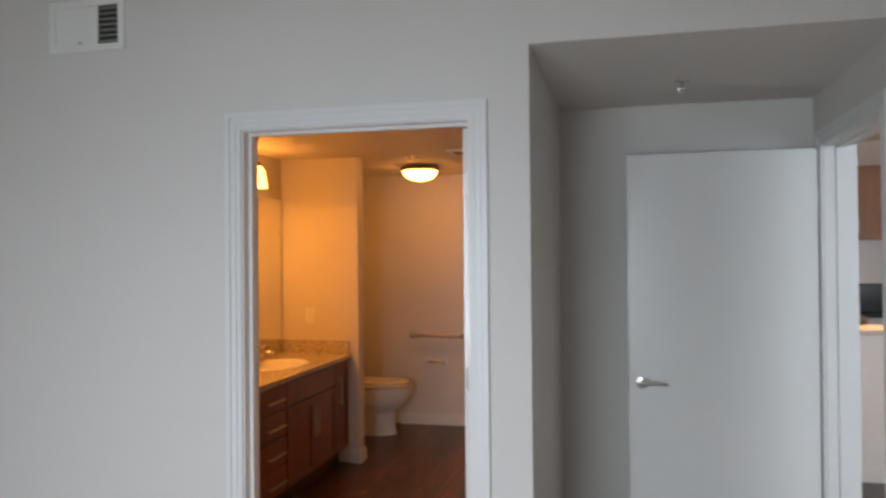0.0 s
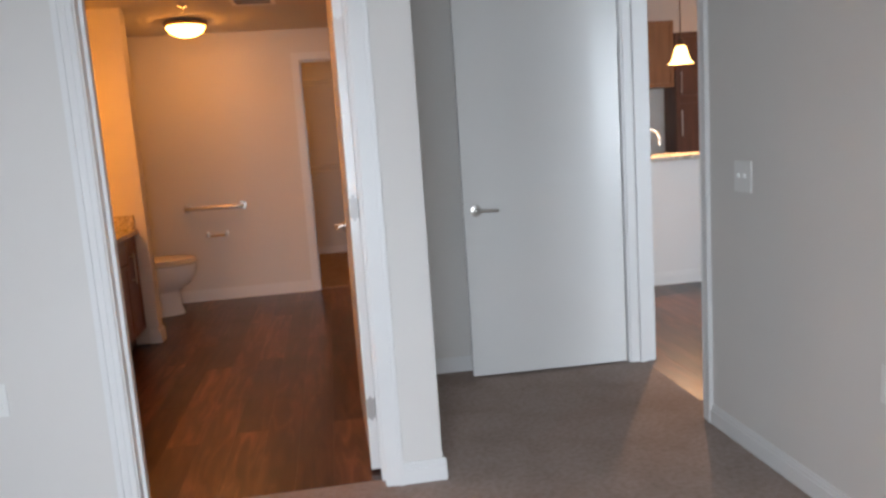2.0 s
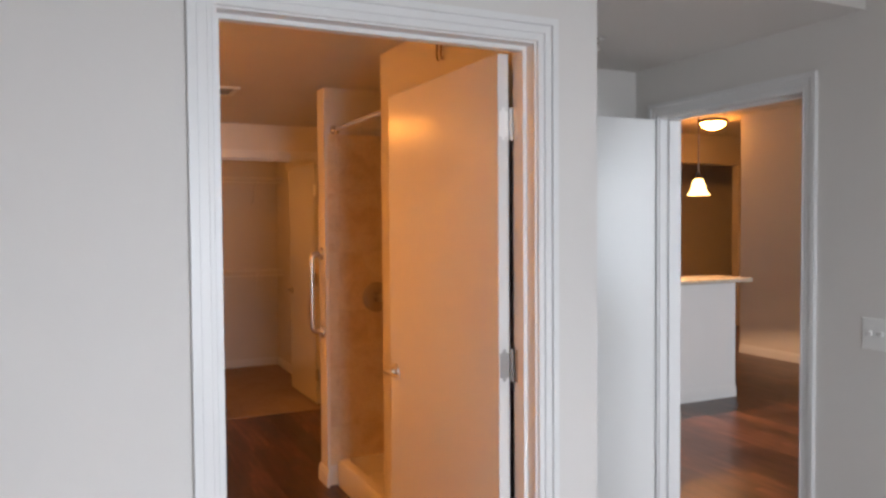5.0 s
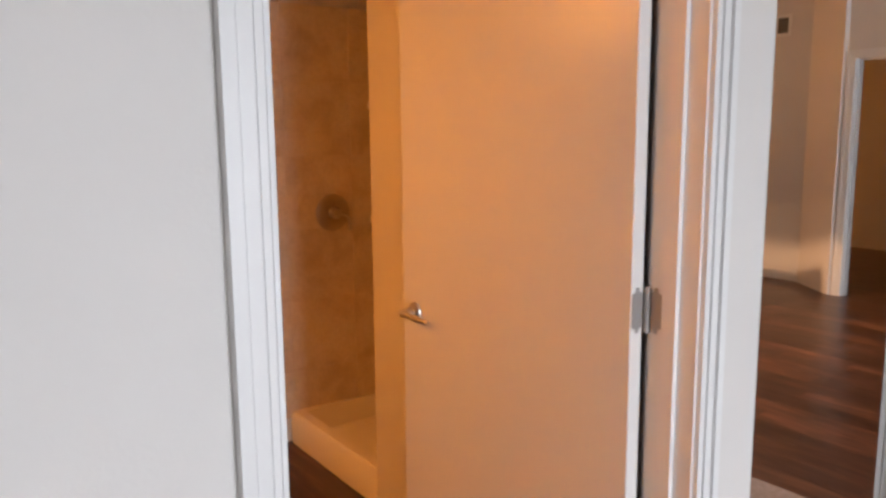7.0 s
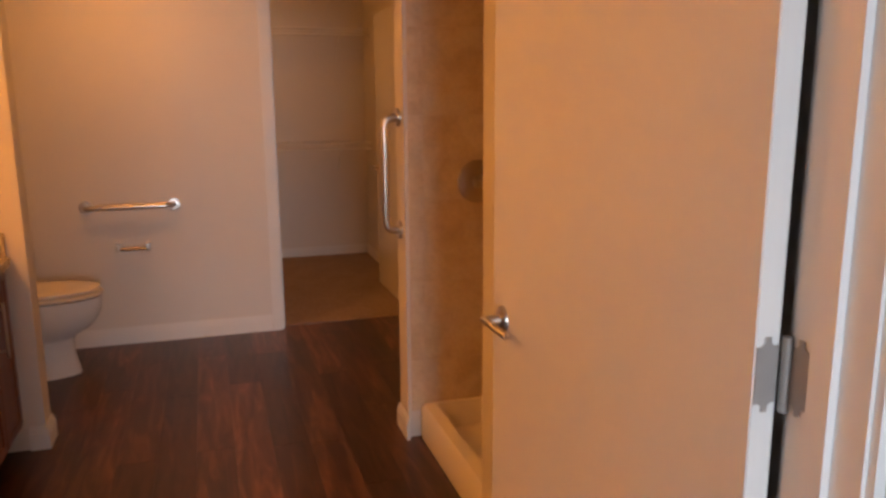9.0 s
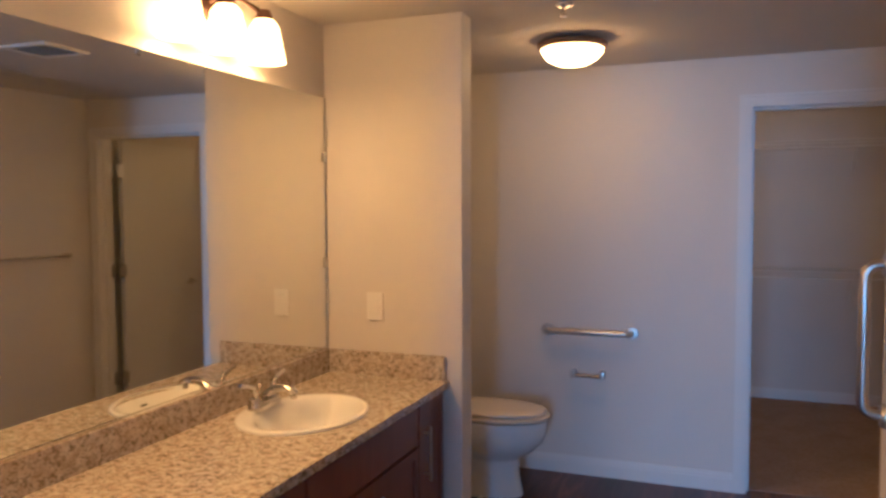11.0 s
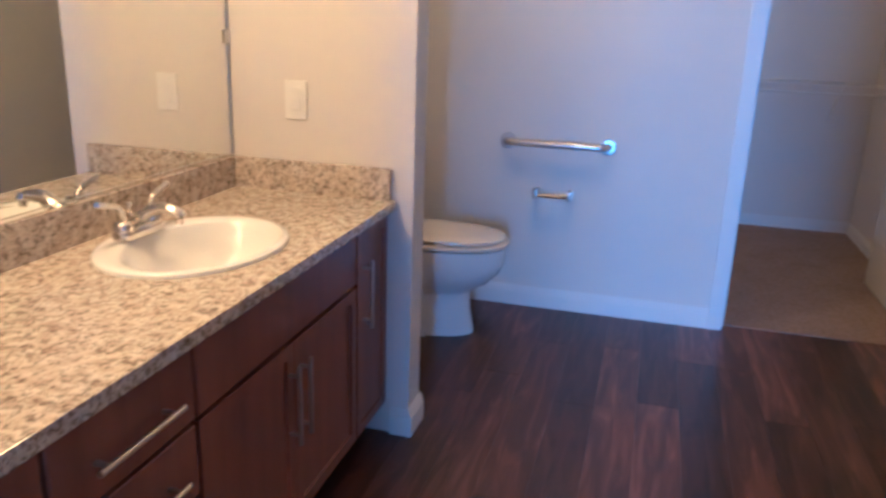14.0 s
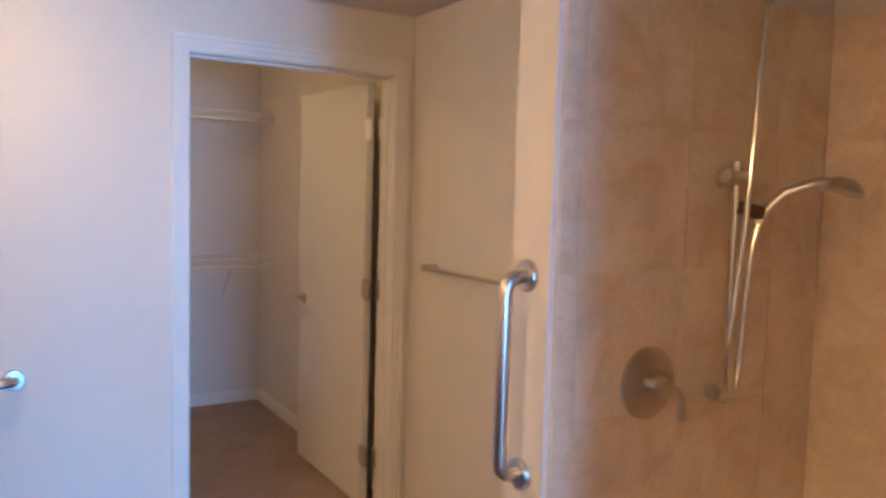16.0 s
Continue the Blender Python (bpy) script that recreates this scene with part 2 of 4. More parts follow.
def arc(a, corner, b, r, n=6):
    """A path from a to b that rounds the corner."""
    a, c, b = Vector(a), Vector(corner), Vector(b)
    p, q = c + (a - c).normalized() * r, c + (b - c).normalized() * r
    return [p * (1 - t) ** 2 + c * 2 * t * (1 - t) + q * t * t for t in (i / n for i in range(n + 1))]


def lathe(bm, profile, axis="z", at=(0, 0, 0), seg=32, sx=1.0, sy=1.0):
    loops = []
    for r, h in profile:
        loop = []
        for j in range(seg):
            a = 2 * math.pi * j / seg
            u, v = r * math.cos(a) * sx, r * math.sin(a) * sy
            c = {"z": (u, v, h), "x": (h, u, v), "y": (v, h, u)}[axis]
            loop.append(Vector(at) + Vector(c))
        loops.append(loop)
    return rings(bm, loops)


def mesh_of(name, bm, material, smooth=None):
    bmesh.ops.recalc_face_normals(bm, faces=bm.faces[:])
    me = bpy.data.meshes.new(name)
    bm.to_mesh(me)
    bm.free()
    me.materials.append(material)
    if smooth:
        me.shade_smooth()
        me.set_sharp_from_angle(angle=radians(smooth))
    return me


def part(name, bm, material, parent, label="", smooth=None):
    ob = new(name, mesh_of(name, bm, material, smooth))
    ob.parent = parent
    return tagged(ob, label)


def thing(name, at, label, category, group="", rz=0.0):
    ob = new(name)
    ob.empty_display_size = 0.1
    ob.matrix_basis = pose(*at, 0, 0, rz)
    return tagged(ob, label, category, group)


def solid(name, bm, material, label, category, smooth=None, at=(0, 0, 0), rz=0.0, group=""):
    ob = new(name, mesh_of(name, bm, material, smooth))
    ob.matrix_basis = pose(*at, 0, 0, rz)
    return tagged(ob, label, category, group)


def setting(name, bm, material, label="", category="wall", smooth=None):
    return tagged(new(name, mesh_of(name, bm, material, smooth)), label or name.replace("_", " "), category, kind="structure")


# ---- the shell ----
H = 2.74        # bedroom and living ceiling
HB = 2.295      # bathroom ceiling
HA = 2.304      # soffit over the bedroom entry
DW = 0.903      # bathroom door opening
setting("wall_bath_door", boxes((-2.3, -0.02, 0, 0.12, 0, H), (DW + 0.02, 1.129, 0, 0.12, 0, H), (-0.02, DW + 0.02, 0, 0.12, 2.06, H)), PAINT, "beige painted bedroom wall with the bathroom doorway")
setting("wall_bath_right", boxes((0.96, 1.129, 0.12, 1.41, 0, H)), PAINT, "beige painted wall between bathroom and bedroom entry")
setting("wall_alcove_back", boxes((1.129, 2.36, 1.305, 1.40, 0, H)), PAINT, "beige painted back wall of the entry alcove")
setting("ceiling_alcove", boxes((1.129, 2.36, 0.0, 1.305, HA, H - 0.002)), PAINT, "dropped painted soffit over the bedroom entry", "ceiling")
setting("wall_bedroom_right", boxes((2.36, 2.49, -4.7, 0.25, 0, H), (2.36, 2.49, 1.135, 2.3, 0, H), (2.36, 2.49, 0.25, 1.135, 2.06, H)), PAINT, "beige painted wall with the bedroom doorway")
setting("wall_bedroom_left", boxes((-2.42, -2.3, -3.7, 0.12, 0, H)), PAINT, "beige painted bedroom side wall")
setting("wall_bedroom_back", boxes((-2.42, -0.19, -3.82, -3.7, 0, H), (1.05, 2.36, -3.82, -3.7, 0, H), (-0.19, 1.05, -3.82, -3.7, 0, 0.52), (-0.19, 1.05, -3.82, -3.7, 2.12, H)), PAINT, "beige painted bedroom wall with the window")
setting("ceiling_bedroom", boxes((-2.42, 2.49, -3.82, 0.12, H, H + 0.1)), CEIL, "white bedroom ceiling", "ceiling")
setting("floor_bedroom", boxes((-2.42, 2.43, -3.82, 0.055, -0.1, 0.0), (1.129, 2.43, 0.055, 1.305, -0.1, 0.0)), CARPET, "taupe cut-pile bedroom carpet", "carpet")

setting("wall_bath_left", boxes((-1.25, -1.12, 0.12, 4.19, 0, H)), PAINT, "warm beige wall behind the vanity mirror")
setting("wall_toilet_stub", boxes((-1.12, -0.497, 2.685, 2.80, 0, HB)), PAINT, "beige stub wall at the end of the vanity")
setting("wall_bath_far", boxes((-1.12, 0.588, 4.07, 4.19, 0, 2.5), (1.51, 1.72, 4.07, 4.19, 0, 2.5), (0.588, 1.51, 4.07, 4.19, 2.05, 2.5)), PAINT, "pale painted far wall with the closet doorway")
setting("wall_towel", boxes((1.59, 1.72, 2.45, 4.07, 0, HB)), PAINT, "beige wall with the towel bar")
setting("wall_shower_valve", boxes((0.96, 1.99, 2.316, 2.45, 0, HB)), PAINT, "beige wing wall beside the shower")
setting("wall_shower_back", boxes((1.935, 2.05, 1.40, 2.316, 0, HB)), PAINT, "painted wall above the shower tile")
setting("ceiling_bath", boxes((-1.12, 0.96, 0.12, 4.07, HB, HB + 0.1), (0.96, 1.93, 1.405, 4.07, HB, HB + 0.1)), CEIL, "beige bathroom ceiling", "ceiling")
bath_floor = setting("floor_bath", boxes((-1.12, 1.129, 0.055, 4.13, -0.1, -0.008), (1.129, 1.92, 1.31, 4.13, -0.1, -0.008)), UNDER, "dark reddish wood plank bathroom floor", "floor")

setting("wall_closet_back", boxes((-0.7, 1.72, 6.29, 6.4, 0, 2.5)), PAINT, "grey-white closet back wall")
setting("wall_closet_right", boxes((1.61, 1.72, 4.19, 6.29, 0, 2.5)), PAINT, "beige closet side wall")
setting("wall_closet_left", boxes((-0.7, -0.6, 4.19, 6.29, 0, 2.5)), PAINT, "beige closet side wall")
setting("ceiling_closet", boxes((-0.7, 1.72, 4.19, 6.4, 2.5, 2.6)), CEIL, "white closet ceiling", "ceiling")
setting("floor_closet", boxes((-0.7, 1.61, 4.13, 6.29, -0.1, 0.004)), CARPET, "taupe closet carpet", "carpet")

# living room and kitchen, seen through the bedroom doorway
living_floor = setting("floor_living", boxes((2.43, 9.2, -4.82, 9.0, -0.1, -0.008)), UNDER, "dark reddish wood plank living room floor", "floor")
setting("wall_living_left", boxes((2.36, 2.49, 2.3, 6.2, 0, H)), PAINT, "beige kitchen side wall")
setting("wall_living_back", boxes((2.49, 3.9, -4.82, -4.7, 0, H), (6.5, 9.3, -4.82, -4.7, 0, H), (3.9, 6.5, -4.82, -4.7, 0, 0.5), (3.9, 6.5, -4.82, -4.7, 2.45, H)), PAINT, "beige living room wall with the window")
setting("wall_kitchen_back", boxes((2.36, 6.62, 6.2, 6.32, 0, H), (8.3, 9.3, 6.2, 6.32, 0, H), (6.62, 8.3, 6.2, 6.32, 2.33, H)), PAINT, "warm beige kitchen back wall with a hall opening")
setting("wall_hall_back", boxes((6.5, 9.3, 7.1, 7.22, 0, H)), PAINT, "beige hall wall")
setting("wall_hall_side", boxes((6.5, 6.62, 6.32, 7.1, 0, H)), PAINT, "beige hall side wall")
setting("wall_living_far", boxes((6.58, 6.7, 2.95, 4.55, 0, H)), PAINT, "beige living room wall with a supply vent")
diag = boxes((0, 0.57, -0.1, 0, 0, H))
bmesh.ops.transform(diag, matrix=pose(6.22, 2.48, 0, 0, 0, 55), verts=diag.verts[:])
setting("wall_living_corner", diag, PAINT, "angled beige wall beside a doorway")
setting("wall_living_right", boxes((6.25, 6.37, -4.7, 1.55, 0, H), (6.25, 6.37, 1.55, 2.40, 2.06, H), (6.25, 6.37, 2.40, 2.47, 0, H)), PAINT, "beige wall with a far bedroom doorway")
setting("wall_east", boxes((9.2, 9.3, -4.7, 8.0, 0, H)), PAINT, "beige outer wall")
setting("ceiling_living", boxes((2.49, 9.3, -4.82, 8.12, H, H + 0.1)), CEIL, "white living room ceiling", "ceiling")


# ---- trim ----
def casing(name, axis, face, out, a0, a1, top, width=0.066, label="white painted moulded door casing"):
    """Two legs and a head round an opening a0..a1; axis is the wall's run, face its plane, out the side it stands on."""
    bm = bmesh.new()
    for lo, hi, th in ((0.0, 0.007, 0.012), (0.007, 0.019, 0.010), (0.019, 0.022, 0.0075), (0.022, 0.043, 0.013), (0.043, 0.046, 0.010), (0.046, width, 0.019)):
        f0, f1 = sorted((face, face + out * th))
        for u0, u1, z0, z1 in ((a0 - hi, a0 - lo, 0, top + hi), (a1 + lo, a1 + hi, 0, top + hi), (a0 - lo, a1 + lo, top + lo, top + hi)):
            box(bm, u0, u1, f0, f1, z0, z1) if axis == "x" else box(bm, f0, f1, u0, u1, z0, z1)
    return setting(name, bm, TRIM, label, "door trim")


def jamb(name, axis, f0, f1, a0, a1, top, stop):
    bm = bmesh.new()
    s0, s1 = stop
    for u0, u1, d0, d1, z0, z1 in ((a0 - 0.02, a0, f0, f1, 0, top), (a1, a1 + 0.02, f0, f1, 0, top), (a0 - 0.02, a1 + 0.02, f0, f1, top, top + 0.02),
                                   (a0, a0 + 0.012, s0, s1, 0, top), (a1 - 0.012, a1, s0, s1, 0, top), (a0 + 0.012, a1 - 0.012, s0, s1, top - 0.012, top)):
        box(bm, u0, u1, d0, d1, z0, z1) if axis == "x" else box(bm, d0, d1, u0, u1, z0, z1)
    return setting(name, bm, TRIM, "white painted door jamb with stop", "door frame")


jamb("door_frame_bath", "x", -0.001, 0.121, 0.0, DW, 2.04, (0.045, 0.08))
casing("trim_bath_door", "x", -0.001, -1, -0.006, DW + 0.006, 2.046)
casing("trim_bath_door_inner", "x", 0.121, 1, -0.006, DW + 0.006, 2.046, width=0.05)
jamb("door_frame_bedroom", "y", 2.359, 2.491, 0.27, 1.115, 2.04, (2.41, 2.445))
casing("trim_bedroom_door", "y", 2.359, -1, 0.264, 1.121, 2.046)
casing("trim_bedroom_door_outer", "y", 2.491, 1, 0.264, 1.121, 2.046)
jamb("door_frame_closet", "x", 4.069, 4.191, 0.608, 1.49, 2.03, (4.11, 4.145))
casing("trim_closet_door", "x", 4.069, -1, 0.602, 1.496, 2.036, width=0.06)
jamb("door_frame_far", "y", 6.249, 6.371, 1.57, 2.38, 2.04, (6.30, 6.33))
casing("trim_far_door", "y", 6.249, -1, 1.564, 2.386, 2.046)


def baseboard(name, runs, h=0.10):
    """runs: (x0, y0, x1, y1, nx, ny) along a wall, standing out towards n."""
    bm = bmesh.new()
    for x0, y0, x1, y1, nx, ny in runs:
        for th, z0, z1 in ((0.015, 0.0, h * 0.72), (0.011, h * 0.72, h * 0.88), (0.006, h * 0.88, h)):
            xs, ys = sorted((x0, x1)), sorted((y0, y1))
            if ny:
                ys = sorted((y0, y0 + ny * th))
            else:
                xs = sorted((x0, x0 + nx * th))
            box(bm, xs[0], xs[1], ys[0], ys[1], z0, z1)
    return setting(name, bm, TRIM, "white moulded baseboard", "baseboard")


baseboard("baseboard_bath", [(-1.12, 4.07, 0.54, 4.07, 0, -1), (1.59, 2.45, 1.59, 4.055, -1, 0), (0.96, 1.10, 0.96, 1.425, -1, 0),
                             (0.96, 2.285, 0.96, 2.465, -1, 0), (0.96, 2.45, 1.575, 2.45, 0, 1), (-0.497, 2.67, -0.497, 2.815, 1, 0), (-0.56, 2.685, -0.497, 2.685, 0, -1),
                             (-1.12, 2.80, -1.12, 4.055, 1, 0), (-1.105, 2.80, -0.497, 2.80, 0, 1)])
baseboard("baseboard_bedroom", [(-2.3, 0, -0.075, 0, 0, -1), (0.975, 0, 1.144, 0, 0, -1), (1.129, 0, 1.129, 1.29, 1, 0), (1.129, 1.305, 2.36, 1.305, 0, -1),
                                (2.36, -3.7, 2.36, 0.198, -1, 0), (-2.3, -3.7, -2.3, 0, 1, 0)], h=0.085)
baseboard("baseboard_closet", [(-0.6, 6.29, 1.61, 6.29, 0, -1), (1.61, 4.19, 1.61, 6.275, -1, 0)], h=0.085)
baseboard("baseboard_living", [(6.58, 2.95, 6.58, 4.55, -1, 0), (6.25, -4.7, 6.25, 1.50, -1, 0)])


def window_unit(name, x0, x1, y, z0, z1):
    root = thing(name, ((x0 + x1) / 2, y, z0), "white framed double window with clear glass", "window")
    tagged(root, kind="structure")
    w, h = (x1 - x0) / 2, z1 - z0
    part("window_frame", boxes((-w, -w + 0.05, -0.05, 0.05, 0, h), (w - 0.05, w, -0.05, 0.05, 0, h), (-w + 0.05, w - 0.05, -0.05, 0.05, 0, 0.05), (-w + 0.05, w - 0.05, -0.05, 0.05, h - 0.05, h), (-0.03, 0.03, -0.05, 0.05, 0.05, h - 0.05)), TRIM, root)
    for s in (-1, 1):
        a, b = sorted((s * 0.03, s * (w - 0.05)))
        pane = part("pane", boxes((a, b, -0.004, 0.004, 0.05, h - 0.05)), GLASS, root)
        pane.visible_shadow = False
    part("window_sill", soft_box(-w - 0.04, w + 0.04, 0.05, 0.13, -0.03, 0.0), TRIM, root)


window_unit("window_bedroom", -0.19, 1.05, -3.76, 0.52, 2.12)
window_unit("window_living", 3.9, 6.5, -4.76, 0.5, 2.45)
setting("ground", boxes((-400, 400, -400, -4.83, -3.4, -3.3)), surf("lawn", (0.07, 0.09, 0.04), 0.9, var=0.3), "green ground far below the windows", "ground")


# ---- doors ----
def lever(parent, x, z, front, side):
    """A lever handle on both faces of a leaf that runs along local x; side: which way the lever points."""
    for k, y in front:
        h = part("handle", lathe(bmesh.new(), [(0.0, 0.0), (0.031, 0.0), (0.031, 0.004), (0.027, 0.009), (0.012, 0.012), (0.0105, 0.045), (0.0, 0.047)] if k > 0 else [(0.0, 0.0), (0.031, 0.0), (0.031, -0.004), (0.027, -0.009), (0.012, -0.012), (0.0105, -0.045), (0.0, -0.047)], "y", (x, y, z), 24), NICKEL, parent, "satin nickel lever handle", 40)
        yy = y + k * 0.046
        part("lever", tube(bmesh.new(), [(x - side * 0.008, yy, z), (x + side * 0.03, yy, z + 0.002), (x + side * 0.075, yy + k * 0.002, z + 0.001), (x + side * 0.112, yy - k * 0.006, z - 0.004)], 0.0095, 12, 0.75), NICKEL, h, "", 50)


def hinge(parent, z, plates, knuckle, metal):
    """A knuckle with its plates; each plate is (x0, x1, y0, y1)."""
    h = part("hinge", lathe(bmesh.new(), [(0.0, -0.05), (0.0065, -0.05), (0.0065, 0.05), (0.0, 0.052)], "z", (*knuckle, z), 12), metal, parent, "satin nickel butt hinge" if metal is SATIN else "white butt hinge", 40)
    for x0, x1, y0, y1 in plates:
        bm = boxes((x0, x1, y0, y1, z - 0.05, z + 0.05))
        thin = "x" if x1 - x0 < y1 - y0 else "y"
        rim = [e for e in bm.edges if abs((e.verts[0].co - e.verts[1].co)["xyz".index(thin)]) > 1e-5]
        bmesh.ops.bevel(bm, geom=rim, offset=0.012, segments=3, affect="EDGES")
        part("hinge_plate", bm, metal, h)


def door(name, at, rz, width, height, label, hinges, side, faces, plate, gap=0.004):
    """A flush leaf along local +x from its hinge at the origin, its thickness to local +y."""
    root = thing(name, at, label, "door", rz=rz)
    tagged(root, kind="structure")
    part("leaf", soft_box(gap, width, 0, 0.038, 0.012, height, 0.002, 1), DOORP, root)
    lever(root, width - 0.065, 0.915, faces, side)
    part("latch_plate", boxes((width, width + 0.0015, 0.007, 0.031, 0.885, 0.945)), NICKEL, root)
    for z in hinges:
        # the top hinge of each door is paler than the others
        hinge(root, z, ((0.0022, 0.0045, 0.003, 0.036), plate) if gap < 0.01 else ((-0.004, gap + 0.018, 0.036, 0.0395), plate), (-0.004, -0.004), PALEHINGE if z == max(hinges) else SATIN)
    return root


# bathroom door: open past square against the side wall
door("door_bath", (0.893, 0.128, 0), 90.55, 0.90, 2.035, "white flush bathroom door standing open, satin lever handle", (0.27, 1.072, 1.82), -1, ((1, 0.038),), (-0.040, -0.007, -0.0095, -0.0075))
door("door_bedroom", (2.338, 1.158, 0), 178.6, 0.868, 2.035, "white flush bedroom door standing open against the alcove", (0.25, 1.03, 1.80), -1, ((1, 0.038),), (-0.012, -0.002, 0.004, 0.0062))
door("door_closet", (1.488, 4.205, 0), 90.5, 0.86, 2.02, "white flush closet door standing open into the closet", (0.26, 1.06, 1.80), -1, ((1, 0.038),), (-0.040, -0.012, 0.0005, 0.0025), gap=0.05)
tagged(solid("strike_plate", boxes((2.405, 2.43, 0.2685, 0.2702, 0.88, 0.95)), NICKEL, "satin nickel strike plate on the door jamb", "strike plate"), kind="structure")

# ---- bathroom: vanity ----
VY0, VY1, VX, VT = 0.12, 2.682, -0.572, 0.815   # run of the vanity, cabinet front, worktop height


def pull(parent, a, b, out):
    """A bar pull from a to b on two posts that stand out by the vector out."""
    a, b, o = Vector(a), Vector(b), Vector(out)
    d = (b - a).normalized()
    h = part("handle", tube(bmesh.new(), [a + o - d * 0.025, a + o, b + o, b + o + d * 0.025], 0.0058, 10), NICKEL, parent, "brushed bar pull", 50)
    for p in (a, b):
        part("post", tube(bmesh.new(), [p, p + o], 0.0045, 8), NICKEL, h, "", 50)


def framed(front, rail, sink, away):
    """A board whose front face has a set-back panel."""
    f = max(front.faces, key=lambda q: q.normal.dot(away))
    bmesh.ops.inset_region(front, faces=[f], thickness=rail, depth=0.0)
    bmesh.ops.inset_region(front, faces=[f], thickness=0.003, depth=0.0)
    bmesh.ops.translate(front, vec=-Vector(away) * sink, verts=f.verts[:])
    return front


def shaker(name, parent, x, y0, y1, z0, z1, mat=None, rail=0.05, thick=0.019):
    """A framed front standing on the plane x, facing +x, its panel set back."""
    bm = boxes((x, x + thick, y0, y1, z0, z1))
    bm.normal_update()
    return part(name, framed(bm, rail, 0.007, Vector((1, 0, 0))), mat or CHERRY, parent)


def slab(name, parent, x, y0, y1, z0, z1, mat=None, thick=0.019):
    return part(name, soft_box(x, x + thick, y0, y1, z0, z1, 0.003, 1), mat or CHERRY, parent)


def unit(name, y0, y1, label, build):
    root = thing(name, (0, y0, 0), label, "vanity cabinet", "vanity cabinets")
    w = y1 - y0
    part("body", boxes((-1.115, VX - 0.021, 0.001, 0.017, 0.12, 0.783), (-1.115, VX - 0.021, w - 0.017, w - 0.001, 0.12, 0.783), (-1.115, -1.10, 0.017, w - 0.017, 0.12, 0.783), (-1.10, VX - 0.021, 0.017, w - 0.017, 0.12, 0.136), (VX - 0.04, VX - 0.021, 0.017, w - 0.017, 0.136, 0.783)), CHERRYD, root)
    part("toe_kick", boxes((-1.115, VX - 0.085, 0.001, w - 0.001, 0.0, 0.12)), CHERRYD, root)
    build(root, w)


def sink_base(root, w):
    x, g = VX - 0.020, 0.005
    slab("false_front", root, x, g, w - g, 0.625, 0.772)
    for y0, y1, hy in ((g, w / 2 - 0.0015, w / 2 - 0.03), (w / 2 + 0.0015, w - g, w / 2 + 0.03)):
        d = shaker("door", root, x, y0, y1, 0.125, 0.615)
        pull(d, (x + 0.019, hy, 0.385), (x + 0.019, hy, 0.54), (0.028, 0, 0))


def drawer_bank(root, w):
    x, g = VX - 0.020, 0.005
    for z0, z1 in ((0.625, 0.772), (0.465, 0.615), (0.295, 0.455), (0.125, 0.285)):
        d = slab("drawer", root, x, g, w - g, z0, z1)
        z = (z0 + z1) / 2 - 0.008
        pull(d, (x + 0.019, w / 2 - 0.085, z), (x + 0.019, w / 2 + 0.085, z), (0.028, 0, 0))


def tall_front(root, w):
    x, g = VX - 0.020, 0.005
    d = shaker("door", root, x, g, w - 0.02, 0.125, 0.772, rail=0.045)
    pull(d, (x + 0.019, 0.05, 0.50), (x + 0.019, 0.05, 0.66), (0.028, 0, 0))


unit("vanity_end_cabinet", VY0, 0.40, "narrow cherry wood vanity end cabinet with one door", tall_front)
unit("vanity_sink_cabinet", 0.40, 1.236, "cherry wood sink base cabinet with two doors", sink_base)
unit("vanity_drawer_cabinet", 1.236, 1.602, "cherry wood drawer cabinet with brushed bar pulls", drawer_bank)
unit("vanity_sink_cabinet", 1.602, 2.41, "cherry wood sink base cabinet with two doors", sink_base)
unit("vanity_end_cabinet", 2.41, VY1, "narrow cherry wood vanity end cabinet with one door", tall_front)

SINKS = (0.785, 2.038)
SX = -0.845


def sink(y):
    root = thing("bathroom_sink", (SX, y, VT), "white oval drop-in sink set in the granite worktop", "sink", "vanity sinks")
    ax, ay = 0.212, 0.262
    outer = [(1.0, 0.0), (1.0, 0.004), (0.992, 0.008), (0.972, 0.0105), (0.93, 0.0115)]
    bm = bmesh.new()
    seg = 48

    def ring(kx, ky, z, dx=0.0):
        return [(dx + ax * kx * math.cos(2 * math.pi * j / seg), ay * ky * math.sin(2 * math.pi * j / seg), z) for j in range(seg)]
    loops = [ring(k, k, z) for k, z in outer]
    for k, kk, z in ((0.85, 0.875, 0.0095), (0.81, 0.84, 0.003), (0.765, 0.80, -0.014), (0.70, 0.735, -0.048), (0.59, 0.62, -0.085), (0.45, 0.47, -0.110), (0.28, 0.29, -0.123), (0.1, 0.09, -0.128)):
        loops.append(ring(k, kk, z, 0.030))
    rings(bm, loops, cap=(False, True))
    part("bowl", bm, CHINA, root, "", 60)
    part("drain", lathe(bmesh.new(), [(0.0, -0.127), (0.024, -0.127), (0.024, -0.122), (0.019, -0.120), (0.0, -0.121)], "z", (0.03, 0, 0), 20), CHROME, root, "chrome drain", 40)
    part("overflow", soft_box(0.155, 0.160, -0.016, 0.016, -0.034, -0.026, 0.002, 1), DARK, root)


